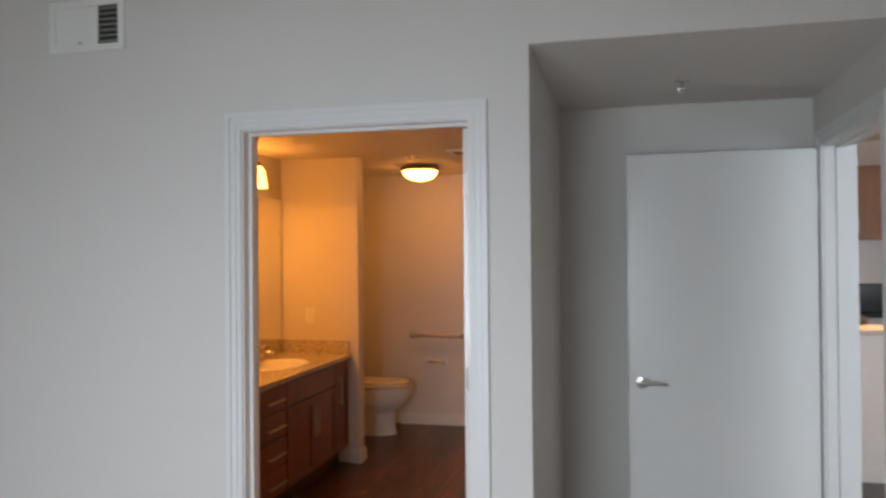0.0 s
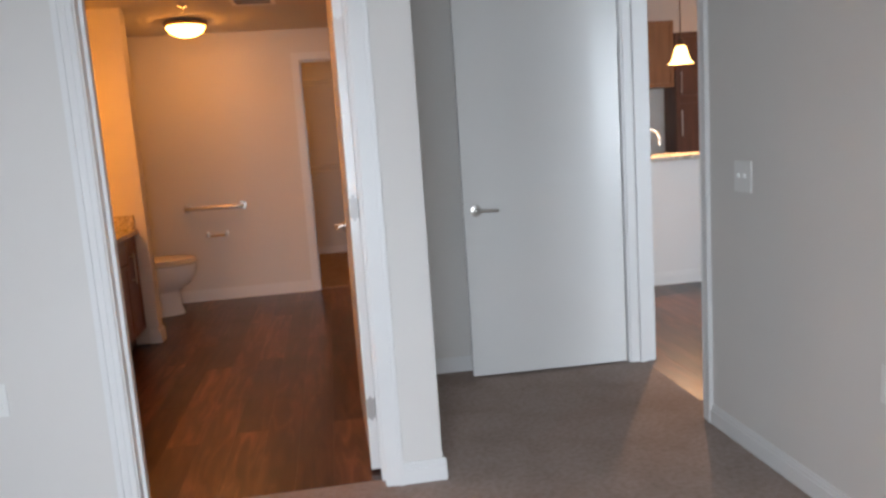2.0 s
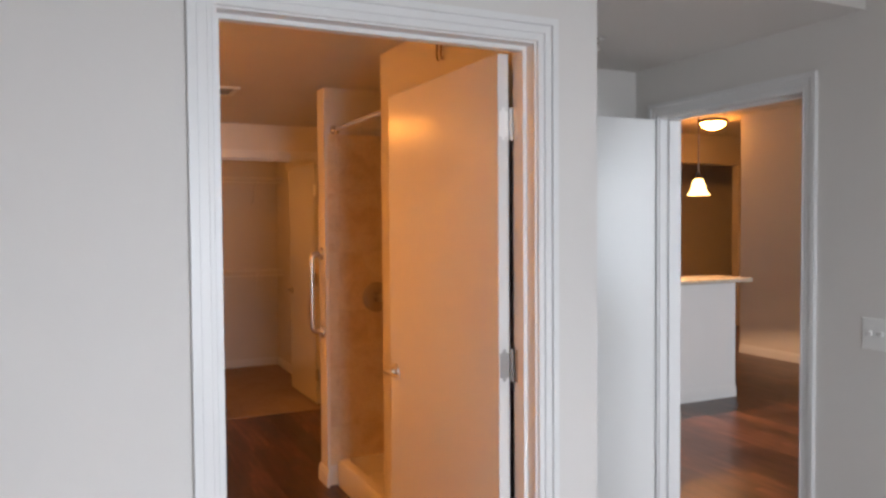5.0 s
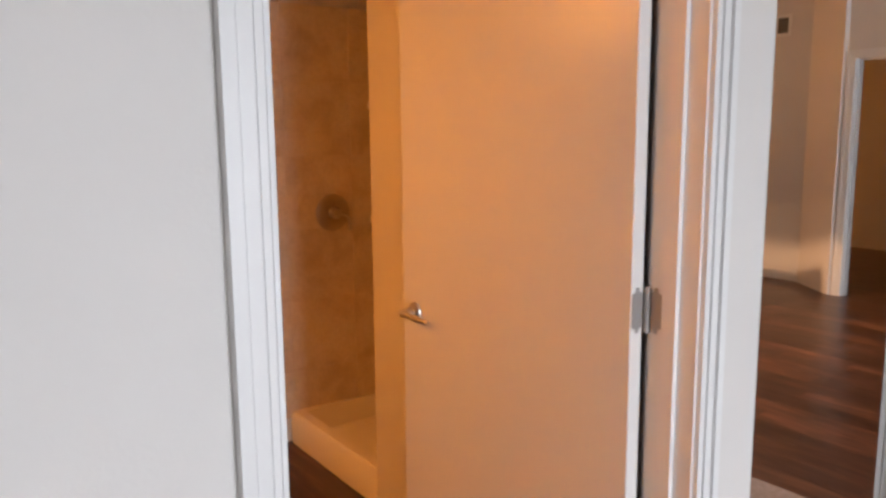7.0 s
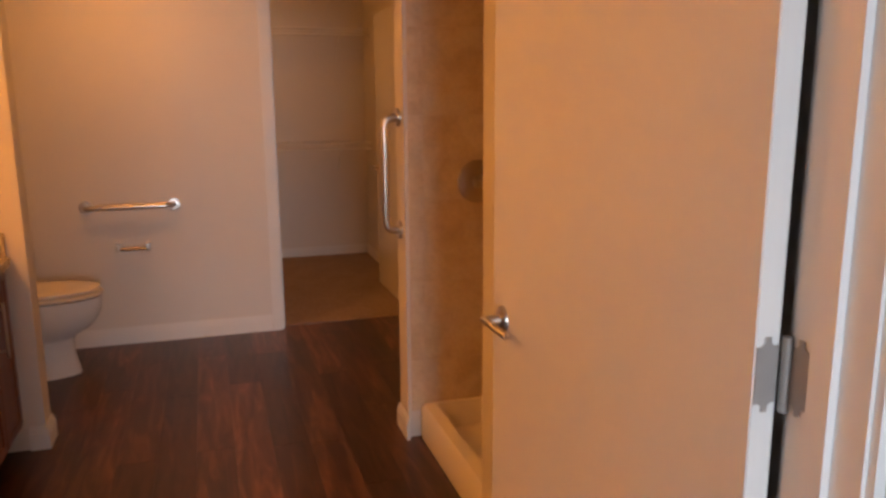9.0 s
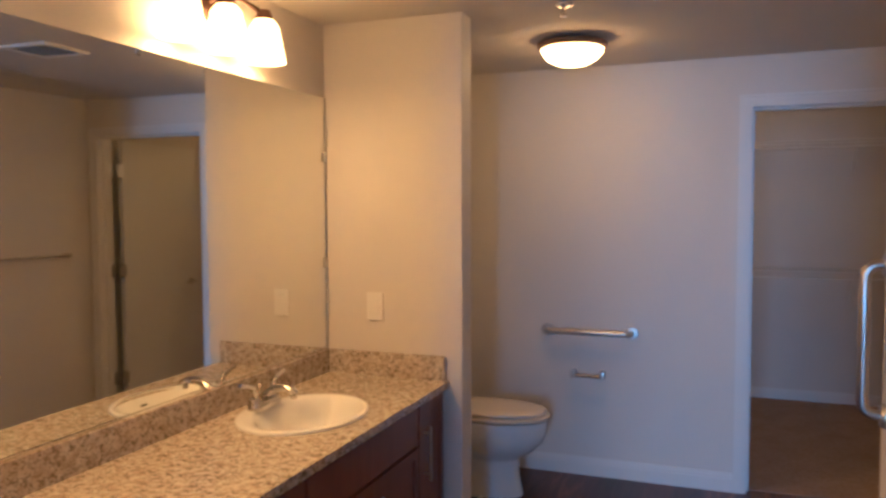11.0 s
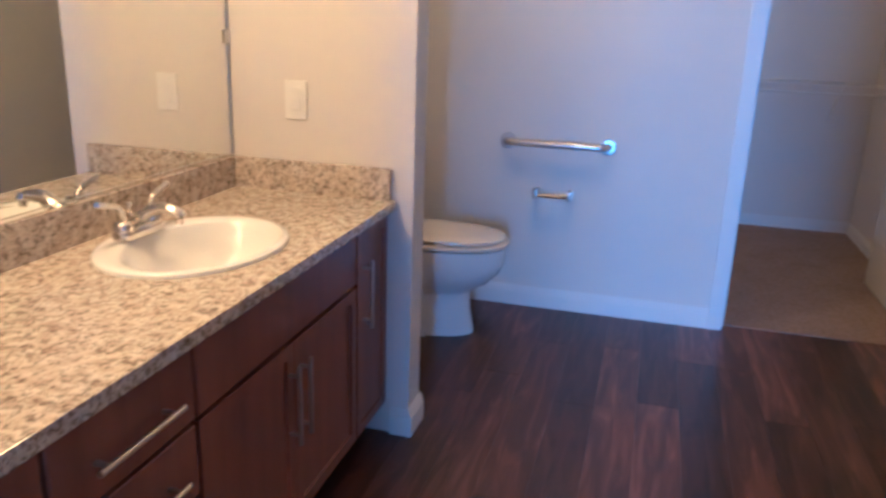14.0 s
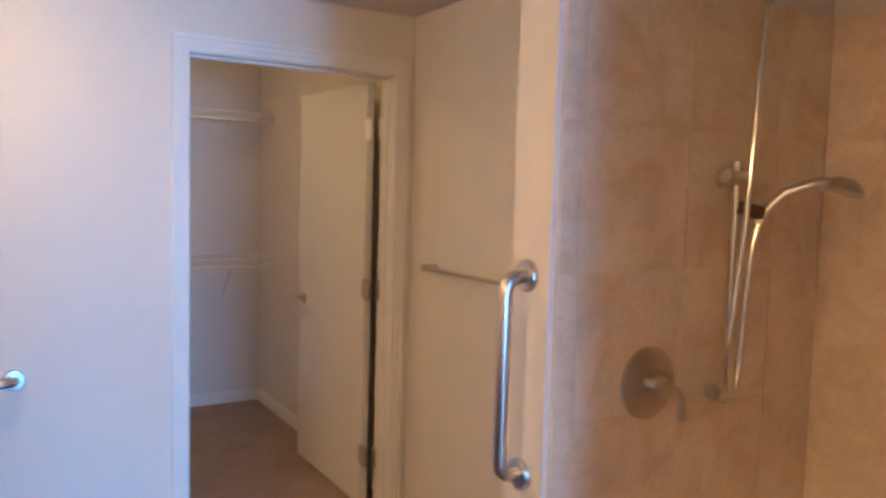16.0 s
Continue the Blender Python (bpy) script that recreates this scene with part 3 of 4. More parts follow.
def faucet(y):
    root = thing("faucet", (SX - 0.155, y, VT + 0.015), "satin nickel two-handle centreset faucet on the sink rim", "faucet", "vanity faucets")
    base = bmesh.new()
    seg = 32

    def pill(k, z):
        out = []
        for j in range(seg):
            a = 2 * math.pi * j / seg
            c, s = math.cos(a), math.sin(a)
            out.append((0.027 * k * c, math.copysign(0.052, s) * (1 if abs(s) > 1e-6 else 0) + 0.027 * k * s, z))
        return out
    rings(base, [pill(1.0, 0.0), pill(1.0, 0.012), pill(0.9, 0.022), pill(0.7, 0.026)])
    part("base", base, FAUCETM, root, "", 50)
    loops = []
    for x, z, hw, ht in ((-0.022, 0.022, 0.016, 0.006), (-0.010, 0.030, 0.025, 0.016), (0.012, 0.044, 0.025, 0.020), (0.040, 0.062, 0.022, 0.017), (0.070, 0.072, 0.019, 0.014), (0.098, 0.071, 0.0175, 0.0135), (0.118, 0.062, 0.0165, 0.0135), (0.126, 0.054, 0.0145, 0.012)):
        lean = min(1.0, max(0.0, (x - 0.06) / 0.06))
        ring_pts = []
        for j in range(18):
            a = 2 * math.pi * j / 18
            up = ht * math.sin(a)
            ring_pts.append((x + lean * 0.8 * up, hw * math.cos(a), z + (1 - 0.4 * lean) * up))
        loops.append(ring_pts)
    part("spout", rings(bmesh.new(), loops), FAUCETM, root, "", 60)
    part("aerator", lathe(bmesh.new(), [(0.0, 0.0), (0.0105, 0.0), (0.0105, 0.014), (0.0, 0.015)], "z", (0.118, 0, 0.036), 14), FAUCETM, root, "", 40)
    part("lift_rod", lathe(bmesh.new(), [(0.0025, 0.02), (0.0025, 0.062), (0.007, 0.067), (0.007, 0.075), (0.0, 0.078)], "z", (-0.022, 0, 0), 10), FAUCETM, root, "", 40)
    for s in (-1, 1):
        h = part("handle", lathe(bmesh.new(), [(0.024, 0.020), (0.024, 0.036), (0.021, 0.041), (0.013, 0.044), (0.0, 0.045)], "z", (0, s * 0.056, 0), 20), FAUCETM, root, "", 45)
        path = [Vector((0, s * 0.054, 0.040)), *arc((0, s * 0.054, 0.040), (-0.001, s * 0.056, 0.076), (-0.004, s * 0.132, 0.100), 0.024), Vector((-0.004, s * 0.132, 0.100))]
        part("lever", tube(bmesh.new(), path, 0.0092, 10, 0.86), FAUCETM, h, "", 60)


# worktop with two oval cut-outs, in one skin
top = thing("worktop", (0, 0, 0), "speckled beige and brown granite worktop over the vanity", "countertop")
bm = bmesh.new()
WX0, WX1 = -1.118, -0.556
cells = [VY0 + 0.001, (SINKS[0] + SINKS[1]) / 2, VY1]
for (ya, yb), sy in zip(zip(cells, cells[1:]), SINKS):
    seg = 64
    inner, outer = [], []
    for j in range(seg):
        a = 2 * math.pi * j / seg
        c, s = math.cos(a), math.sin(a)
        inner.append((SX + 0.195 * c, sy + 0.24 * s))
        k = min(((WX1 - SX) if c > 0 else (SX - WX0)) / max(abs(c), 1e-9), ((yb - sy) if s > 0 else (sy - ya)) / max(abs(s), 1e-9))
        outer.append((SX + k * c, sy + k * s))
    lids = []
    for z in (VT, 0.785):
        vi = [bm.verts.new((*p, z)) for p in inner]
        vo = [bm.verts.new((*p, z)) for p in outer]
        lids.append(vi)
        for j in range(seg):
            bm.faces.new((vi[j], vi[(j + 1) % seg], vo[(j + 1) % seg], vo[j]))
        for cx in (WX0, WX1):
            for cy in (ya, yb):
                near = [j for j in range(seg) if (outer[j][0] - SX) * (cx - SX) > 0 and (outer[j][1] - sy) * (cy - sy) > 0]
                on_x = [j for j in near if abs(outer[j][0] - cx) < 1e-6]
                on_y = [j for j in near if abs(outer[j][1] - cy) < 1e-6]
                if on_x and on_y:
                    jx = max(on_x, key=lambda j: abs(outer[j][1] - sy))
                    jy = max(on_y, key=lambda j: abs(outer[j][0] - SX))
                    if jx != jy:
                        bm.faces.new((vo[jx], bm.verts.new((cx, cy, z)), vo[jy]))
    for j in range(seg):
        k = (j + 1) % seg
        bm.faces.new((lids[0][j], lids[0][k], lids[1][k], lids[1][j]))
bmesh.ops.remove_doubles(bm, verts=bm.verts[:], dist=0.0005)
part("slab", bm, GRANITE, top)
part("front_edge", soft_box(WX1 - 0.004, WX1 + 0.004, VY0 + 0.001, VY1, 0.784, VT + 0.0005, 0.003, 2), GRANITE, top)
part("back_splash", soft_box(-1.118, -1.098, VY0 + 0.001, VY1 - 0.001, VT - 0.002, 0.915, 0.002, 1), GRANITE, top)
part("side_splash", soft_box(-1.0975, -0.566, VY1 - 0.0195, VY1 + 0.0005, VT - 0.002, 0.915, 0.002, 1), GRANITE, top)
for y in SINKS:
    sink(y)
    faucet(y - 0.005)

mir = thing("wall_mirror", (-1.1185, 2.672, 0.918), "large frameless vanity mirror standing on the granite splash", "mirror", rz=0.36)
part("glass", boxes((0, 0.005, -2.535, 0, 0, 1.07)), MIRROR, mir)
part("edge_channel", boxes((0, 0.009, 0.0005, 0.007, 0, 1.07)), STEEL, mir, "thin metal edge channel")
part("bottom_channel", boxes((0.0055, 0.010, -2.535, 0, -0.001, 0.006)), CHROME, mir)
for dz in (0.35, 0.8):
    part("clip", soft_box(0.0092, 0.012, -0.017, 0.007, dz, dz + 0.04, 0.001, 1), PLASTIC, mir)


def plate(name, m, label, kind, w=0.075, h=0.12, gangs=1):
    """A wall plate facing local -y, with its devices."""
    root = thing(name, (0, 0, 0), label, "outlet" if kind == "outlet" else "light switch")
    root.matrix_basis = m
    part("cover", soft_box(-w / 2, w / 2, -0.006, 0, -h / 2, h / 2, 0.003, 2), PLASTIC, root)
    for g in range(gangs):
        cx = (g - (gangs - 1) / 2) * 0.046
        if kind == "decora":
            part("insert", soft_box(cx - 0.017, cx + 0.017, -0.008, -0.005, -0.034, 0.034, 0.002, 1), PLASTIC, root)
            for z in (-0.018, 0.018):
                part("socket_face", soft_box(cx - 0.012, cx + 0.012, -0.0088, -0.0078, z - 0.011, z + 0.011, 0.0005, 1), PLASTIC, root)
        elif kind == "outlet":
            for z in (-0.021, 0.021):
                f = part("socket_face", soft_box(cx - 0.017, cx + 0.017, -0.008, -0.0055, z - 0.014, z + 0.014, 0.004, 2), PLASTIC, root)
                for sx in (-0.006, 0.006):
                    part("slot", boxes((cx + sx - 0.0012, cx + sx + 0.0012, -0.0084, -0.0078, z - 0.004, z + 0.006)), DARK, f)
        else:
            part("toggle", soft_box(cx - 0.005, cx + 0.005, -0.018, -0.006, -0.004, 0.012, 0.002, 1), PLASTIC, root)
        for z in (-0.03 if kind == "toggle" else -0.048, 0.03 if kind == "toggle" else 0.048):
            part("screw", lathe(bmesh.new(), [(0.0, -0.0065), (0.003, -0.0065), (0.003, -0.006)], "y", (cx, 0, z), 8), PLASTIC, root)


plate("wall_outlet", pose(-0.885, 2.684, 1.106), "white two-socket outlet on the wall beside the mirror", "decora")
plate("wall_outlet", pose(-0.437, -0.001, 0.505), "white duplex outlet low on the bedroom wall", "outlet")
plate("wall_outlet", pose(3.868, 2.929, 0.686), "white duplex outlet low on the breakfast bar front", "outlet")
plate("wall_outlet", pose(2.359, -0.865, 0.515, 0, 0, -90), "white duplex outlet low on the side wall", "outlet")
plate("light_switch", pose(2.359, -0.065, 1.09, 0, 0, -90), "white double toggle switch beside the bedroom doorway", "toggle", 0.12, 0.12, 2)
plate("wall_outlet", pose(4.02, 2.928, 0.62), "white outlet on the breakfast bar wall", "decora")
plate("wall_outlet", pose(6.578, 3.604, 0.5, 0, 0, -90), "white outlet low on the living room wall", "outlet")

# three-light bars over the mirror
def vanity_light(y0):
    vl = thing("vanity_light", (-1.119, y0, 2.19), "bronze bar light with three lit frosted glass shades", "wall light", "vanity lights")
    part("backplate", soft_box(0, 0.022, -0.10, 0.10, -0.045, 0.05, 0.006, 2), BRONZE, vl)
    part("bar", tube(bmesh.new(), [(0.07, -0.25, 0.02), (0.075, -0.1, 0.035), (0.075, 0.1, 0.035), (0.07, 0.25, 0.02)], 0.009, 10), BRONZE, vl, "", 50)
    part("arm", tube(bmesh.new(), [(0.02, 0, 0.01), (0.05, 0, 0.03), (0.075, 0, 0.035)], 0.01, 10), BRONZE, vl, "", 50)
    for y in (-0.215, 0.0, 0.215):
        part("socket", lathe(bmesh.new(), [(0.0, 0.03), (0.02, 0.028), (0.03, 0.006), (0.032, -0.012), (0.0, -0.013)], "z", (0.085, y, 0), 18), BRONZE, vl, "", 40)
        part("shade", lathe(bmesh.new(), [(0.034, -0.008), (0.050, -0.03), (0.060, -0.08), (0.074, -0.155), (0.071, -0.155), (0.056, -0.08), (0.045, -0.03), (0.030, -0.012)], "z", (0.085, y, 0), 28), SHADE, vl, "lit frosted glass shade", 50)
        bulb = bpy.data.lights.new("vanity_bulb", "AREA")
        bulb.shape, bulb.size, bulb.energy, bulb.color = "DISK", 0.11, 2.7, WARM
        new("vanity_bulb", bulb).matrix_world = pose(-1.119 + 0.085, y0 + y, 2.19 - 0.157)


vanity_light(1.905)
vanity_light(0.652)


def bowl_light(at, glass, label):
    dm = thing("ceiling_light", at, label, "ceiling light")
    part("mount", lathe(bmesh.new(), [(0.0, 0.0), (0.085, 0.0), (0.085, -0.012), (0.0, -0.012)], "z", (0, 0, 0), 24), PANM, dm, "", 40)
    part("pan", lathe(bmesh.new(), [(0.0, -0.011), (0.145, -0.011), (0.160, -0.020), (0.163, -0.034), (0.156, -0.042), (0.143, -0.046), (0.0, -0.045)], "z", (0, 0, 0), 40), PANM, dm, "", 40)
    part("bowl", lathe(bmesh.new(), [(0.142, -0.0455), (0.137, -0.064), (0.114, -0.092), (0.072, -0.114), (0.028, -0.123), (0.0, -0.124)], "z", (0, 0, 0), 40), glass, dm, "lit frosted glass bowl", 60)


# fill lamp added out of view above the closet door head
bowl_light((0.45, 5.15, 2.5), CLOSETFILL, "added unseen ceiling light that brightens the closet")
bowl_light((-0.188, 3.35, HB), DOMEG, "bronze flush ceiling light with a lit frosted bowl")


def sprinkler(at, label):
    root = thing("fire_sprinkler", at, label, "fire sprinkler")
    part("escutcheon", lathe(bmesh.new(), [(0.0, 0.0), (0.034, 0.0), (0.032, -0.006), (0.014, -0.012), (0.0, -0.012)], "z", (0, 0, 0), 24), CHROME, root, "", 40)
    part("body", lathe(bmesh.new(), [(0.008, -0.010), (0.008, -0.022), (0.004, -0.026), (0.004, -0.045), (0.0, -0.046)], "z", (0, 0, 0), 12), CHROME, root, "", 40)
    part("deflector", lathe(bmesh.new(), [(0.0, -0.045), (0.015, -0.045), (0.015, -0.048), (0.0, -0.048)], "z", (0, 0, 0), 12), CHROME, root, "", 40)
    for s in (-1, 1):
        part("frame_arm", tube(bmesh.new(), [(s * 0.006, 0, -0.02), (s * 0.013, 0, -0.032), (s * 0.004, 0, -0.046)], 0.002, 6), CHROME, root)


sprinkler((-0.095, 2.72, HB), "chrome fire sprinkler on the bathroom ceiling")
sprinkler((1.71, 0.77, HA), "white and chrome fire sprinkler under the entry soffit")


def grille(name, m, w, h, label, bars, damper=0.0):
    """A wall or ceiling register facing local -y; damper: the part of its width that is a closed plate."""
    root = thing(name, (0, 0, 0), label, "air vent")
    root.matrix_basis = m
    f = 0.028
    part("frame", boxes((-w / 2, -w / 2 + f, -0.012, 0, -h / 2, h / 2), (w / 2 - f, w / 2, -0.012, 0, -h / 2, h / 2), (-w / 2 + f, w / 2 - f, -0.012, 0, -h / 2, -h / 2 + f), (-w / 2 + f, w / 2 - f, -0.012, 0, h / 2 - f, h / 2)), PLASTIC, root)
    part("backing", boxes((-w / 2 + f, w / 2 - f, -0.0025, -0.0005, -h / 2 + f, h / 2 - f)), DARK, root)
    x0 = -w / 2 + f + damper * (w - 2 * f)
    if damper:
        part("damper", soft_box(-w / 2 + f, x0, -0.010, -0.003, -h / 2 + f, h / 2 - f, 0.002, 1), PLASTIC, root)
        part("damper_knob", soft_box(x0 - 0.09, x0 - 0.075, -0.016, -0.010, -h / 2 + f + 0.004, -h / 2 + f + 0.014, 0.002, 1), STEEL, root)
    for k in range(bars):
        z = -h / 2 + f + (k + 0.5) * (h - 2 * f) / bars
        bm = boxes((x0, w / 2 - f, -0.0095, -0.0035, -0.0035, 0.0035))
        bmesh.ops.rotate(bm, cent=(0, -0.006, 0), matrix=Matrix.Rotation(radians(35), 3, "X"), verts=bm.verts[:])
        bmesh.ops.translate(bm, vec=(0, 0, z), verts=bm.verts[:])
        # slats take the darkened colour, so the shade between them is painted in
        part("slat", bm, SLAT, root)


grille("supply_vent", pose(-0.706, -0.001, 2.512), 0.355, 0.215, "white wall register high on the bedroom wall, part closed", 7, 0.68)
grille("exhaust_vent", pose(0.38, 2.62, HB - 0.001, 90, 0, 0), 0.29, 0.27, "white exhaust grille in the bathroom ceiling", 10)
grille("supply_vent", pose(6.578, 3.32, 2.43, 0, 0, -90), 0.30, 0.20, "white wall register high on the living room wall, part closed", 6, 0.55)
grille("supply_vent", pose(6.30, 6.198, 2.56, 0, 180, 0), 0.33, 0.2, "white register above the kitchen door, part closed", 6, 0.62)

# ---- bathroom: toilet and bars ----
toilet = thing("toilet", (-1.12, 3.64, 0), "white two-piece toilet with its lid down", "toilet")


def bowl_ring(x0, x1, half, z, seg=36, blunt=0.62):
    """An egg-shaped outline, long towards +x."""
    out = []
    cx = x0 + (x1 - x0) * 0.42
    for j in range(seg):
        a = 2 * math.pi * j / seg
        c, s = math.cos(a), math.sin(a)
        x = cx + (x1 - cx) * c if c > 0 else cx + (cx - x0) * math.copysign(abs(c) ** blunt, c)
        out.append((x, half * math.copysign(abs(s) ** 0.9, s), z))
    return out


bm = bmesh.new()
rings(bm, [bowl_ring(0.20, 0.625, 0.114, 0.0), bowl_ring(0.20, 0.622, 0.112, 0.02), bowl_ring(0.21, 0.605, 0.102, 0.10), bowl_ring(0.20, 0.602, 0.101, 0.185), bowl_ring(0.19, 0.610, 0.106, 0.205),
           bowl_ring(0.16, 0.68, 0.150, 0.245), bowl_ring(0.14, 0.728, 0.176, 0.295), bowl_ring(0.12, 0.750, 0.187, 0.345), bowl_ring(0.12, 0.754, 0.189, 0.395), bowl_ring(0.12, 0.752, 0.187, 0.412)])
part("bowl", bm, CHINA, toilet, "", 60)
bm = bmesh.new()
rings(bm, [bowl_ring(0.28, 0.716, 0.148, 0.4122), bowl_ring(0.28, 0.714, 0.146, 0.4205), bowl_ring(0.235, 0.758, 0.189, 0.4210), bowl_ring(0.23, 0.764, 0.194, 0.4245), bowl_ring(0.23, 0.764, 0.194, 0.4355), bowl_ring(0.235, 0.758, 0.188, 0.4400)])
part("seat", bm, SEATP, toilet, "off-white seat", 50)
bm = bmesh.new()
rings(bm, [bowl_ring(0.28, 0.708, 0.140, 0.4402), bowl_ring(0.28, 0.706, 0.138, 0.4485), bowl_ring(0.235, 0.746, 0.178, 0.4490), bowl_ring(0.23, 0.750, 0.182, 0.4520), bowl_ring(0.235, 0.747, 0.180, 0.4610), bowl_ring(0.25, 0.728, 0.164, 0.4665), bowl_ring(0.30, 0.66, 0.11, 0.4695)])
part("lid", bm, SEATP, toilet, "off-white closed lid", 50)
part("tank", soft_box(0.012, 0.20, -0.225, 0.225, 0.395, 0.74, 0.022, 4), CHINA, toilet, "", 50)
part("tank_lid", soft_box(0.006, 0.208, -0.235, 0.235, 0.7405, 0.775, 0.012, 3), CHINA, toilet, "", 50)
part("flush_lever", tube(bmesh.new(), [(0.20, 0.17, 0.69), (0.215, 0.17, 0.69), (0.218, 0.12, 0.685), (0.217, 0.09, 0.68)], 0.006, 8), CHROME, toilet, "", 50)
for s in (-1, 1):
    part("seat_hinge", soft_box(0.20, 0.24, s * 0.07 - 0.018, s * 0.07 + 0.018, 0.413, 0.45, 0.006, 2), SEATP, toilet, "", 50)
    part("bolt_cap", lathe(bmesh.new(), [(0.013, 0.0), (0.013, 0.008), (0.008, 0.016), (0.0, 0.018)], "z", (0.42, s * 0.122, 0), 14), CHINA, toilet, "", 50)


def bar_on_wall(name, m, length, reach, r, flange, label, category, mat=None):
    """A rail along local x whose ends turn back to a wall at local y = 0; the room is towards -y."""
    root = thing(name, (0, 0, 0), label, category)
    root.matrix_basis = m
    h = length / 2
    k = min(0.045, reach * 0.8)
    path = [Vector((-h, 0, 0)), *arc((-h, 0, 0), (-h, -reach, 0), (0, -reach, 0), k), *arc((0, -reach, 0), (h, -reach, 0), (h, 0, 0), k), Vector((h, 0, 0))]
    part("rail", tube(bmesh.new(), path, r, 16), mat or NICKEL, root, "", 60)
    for s in (-1, 1):
        part("flange", lathe(bmesh.new(), [(0.0, 0.0), (flange, 0.0), (flange, -0.008), (flange * 0.9, -0.013), (r, -0.014), (0.0, -0.014)], "y", (s * h, 0, 0), 28), mat or NICKEL, root, "", 40)


bar_on_wall("grab_bar", pose(-0.228, 4.069, 0.823), 0.47, 0.062, 0.0165, 0.037, "brushed steel horizontal grab bar beside the toilet", "grab bar")
bar_on_wall("grab_bar", pose(0.959, 2.39, 1.117, 0, 90, -90), 0.457, 0.062, 0.0165, 0.037, "brushed steel vertical grab bar on the shower wing wall", "grab bar")


def post_rail(name, m, length, reach, r, label, category, post=0.013):
    root = thing(name, (0, 0, 0), label, category)
    root.matrix_basis = m
    h = length / 2
    for s in (-1, 1):
        part("post", soft_box(s * h - post, s * h + post, -reach - 0.012, 0, -post, post, 0.004, 2), NICKEL, root, "", 50)
    part("rail", tube(bmesh.new(), [(-h, -reach, 0), (0, -reach, 0), (h, -reach, 0)], r, 12), CHROME if length < 0.3 else NICKEL, root, "", 50)


tp = thing("toilet_paper_holder", (0, 0, 0), "empty chrome toilet paper holder on the wall", "paper holder")
tp.matrix_basis = pose(-0.228, 4.069, 0.585)
for k in (-1, 1):
    part("post", soft_box(k * 0.080 - 0.012, k * 0.080 + 0.012, -0.074, 0, -0.021, 0.023, 0.005, 2), NICKEL, tp, "", 50)
part("roller", tube(bmesh.new(), [(-0.068, -0.056, -0.006), (0, -0.056, -0.006), (0.068, -0.056, -0.006)], 0.0115, 14), CHROME, tp, "bright chrome roller", 50)
post_rail("towel_bar", pose(1.589, 3.53, 1.2, 0, 0, -90), 0.60, 0.06, 0.0085, "brushed nickel towel bar on the bathroom wall", "towel bar")

# ---- bathroom: shower ----
SX0, SX1, SY0, SY1 = 0.975, 1.925, 1.412, 2.306   # inside the tile
pan = thing("shower_pan", (0, 0, 0), "white acrylic shower pan with a low front curb", "shower pan")
bm = bmesh.new()


def rect(x0, x1, y0, y1, z, r=0.03, n=4):
    out = []
    for cx, cy, a0 in ((x1 - r, y1 - r, 0), (x0 + r, y1 - r, 90), (x0 + r, y0 + r, 180), (x1 - r, y0 + r, 270)):
        for i in range(n + 1):
            a = radians(a0 + 90 * i / n)
            out.append((cx + r * math.cos(a), cy + r * math.sin(a), z))
    return out


px0, px1, py0, py1 = 1.012, SX1 - 0.002, SY0 + 0.002, SY1 - 0.002
rings(bm, [rect(px0, px1, py0, py1, 0.0, 0.012), rect(px0, px1, py0, py1, 0.138, 0.012), rect(px0 + 0.012, px1 - 0.004, py0 + 0.004, py1 - 0.004, 0.152, 0.015), rect(px0 + 0.06, px1 - 0.02, py0 + 0.02, py1 - 0.02, 0.152, 0.03),
           rect(px0 + 0.085, px1 - 0.035, py0 + 0.035, py1 - 0.035, 0.10, 0.05), rect(px0 + 0.10, px1 - 0.05, py0 + 0.05, py1 - 0.05, 0.045, 0.06), rect(px0 + 0.30, px1 - 0.30, py0 + 0.30, py1 - 0.30, 0.035, 0.06)])
part("basin", bm, ACRYL, pan, "", 45)
part("drain", lathe(bmesh.new(), [(0.0, 0.036), (0.05, 0.036), (0.048, 0.040), (0.0, 0.041)], "z", ((px0 + px1) / 2, (py0 + py1) / 2, 0), 24), CHROME, pan, "", 40)

TT = 2.03
bed_back = setting("tile_bed_back", boxes((SX1, SX1 + 0.008, SY0, SY1, 0.12, TT)), GROUT, "tan ceramic shower tile on the back wall", "tile")
bed_valve = setting("tile_bed_valve", boxes((SX0, SX1, SY1 + 0.002, SY1 + 0.0095, 0.12, TT)), GROUT, "tan ceramic shower tile on the valve wall", "tile")
bed_near = setting("tile_bed_near", boxes((SX0, SX1, 1.401, SY0 - 0.005, 0.12, TT)), GROUT, "tan ceramic shower tile on the near wall", "tile")

valve = thing("shower_valve", (1.265, SY1, 1.085), "round brushed nickel shower valve with a bent lever", "shower valve")
part("escutcheon", lathe(bmesh.new(), [(0.0, 0.0), (0.088, 0.0), (0.088, -0.004), (0.078, -0.010), (0.03, -0.016), (0.0, -0.016)], "y", (0, 0, 0), 40), DARKNI, valve, "", 40)
part("hub", lathe(bmesh.new(), [(0.028, -0.012), (0.026, -0.045), (0.021, -0.062), (0.0, -0.064)], "y", (0, 0, 0), 24), NICKEL, valve, "", 40)
part("lever", tube(bmesh.new(), [(-0.035, -0.052, 0.012), (0.0, -0.056, 0.004), (0.045, -0.058, -0.012), (0.058, -0.058, -0.026), (0.06, -0.058, -0.085)], 0.0085, 12), NICKEL, valve, "", 60)

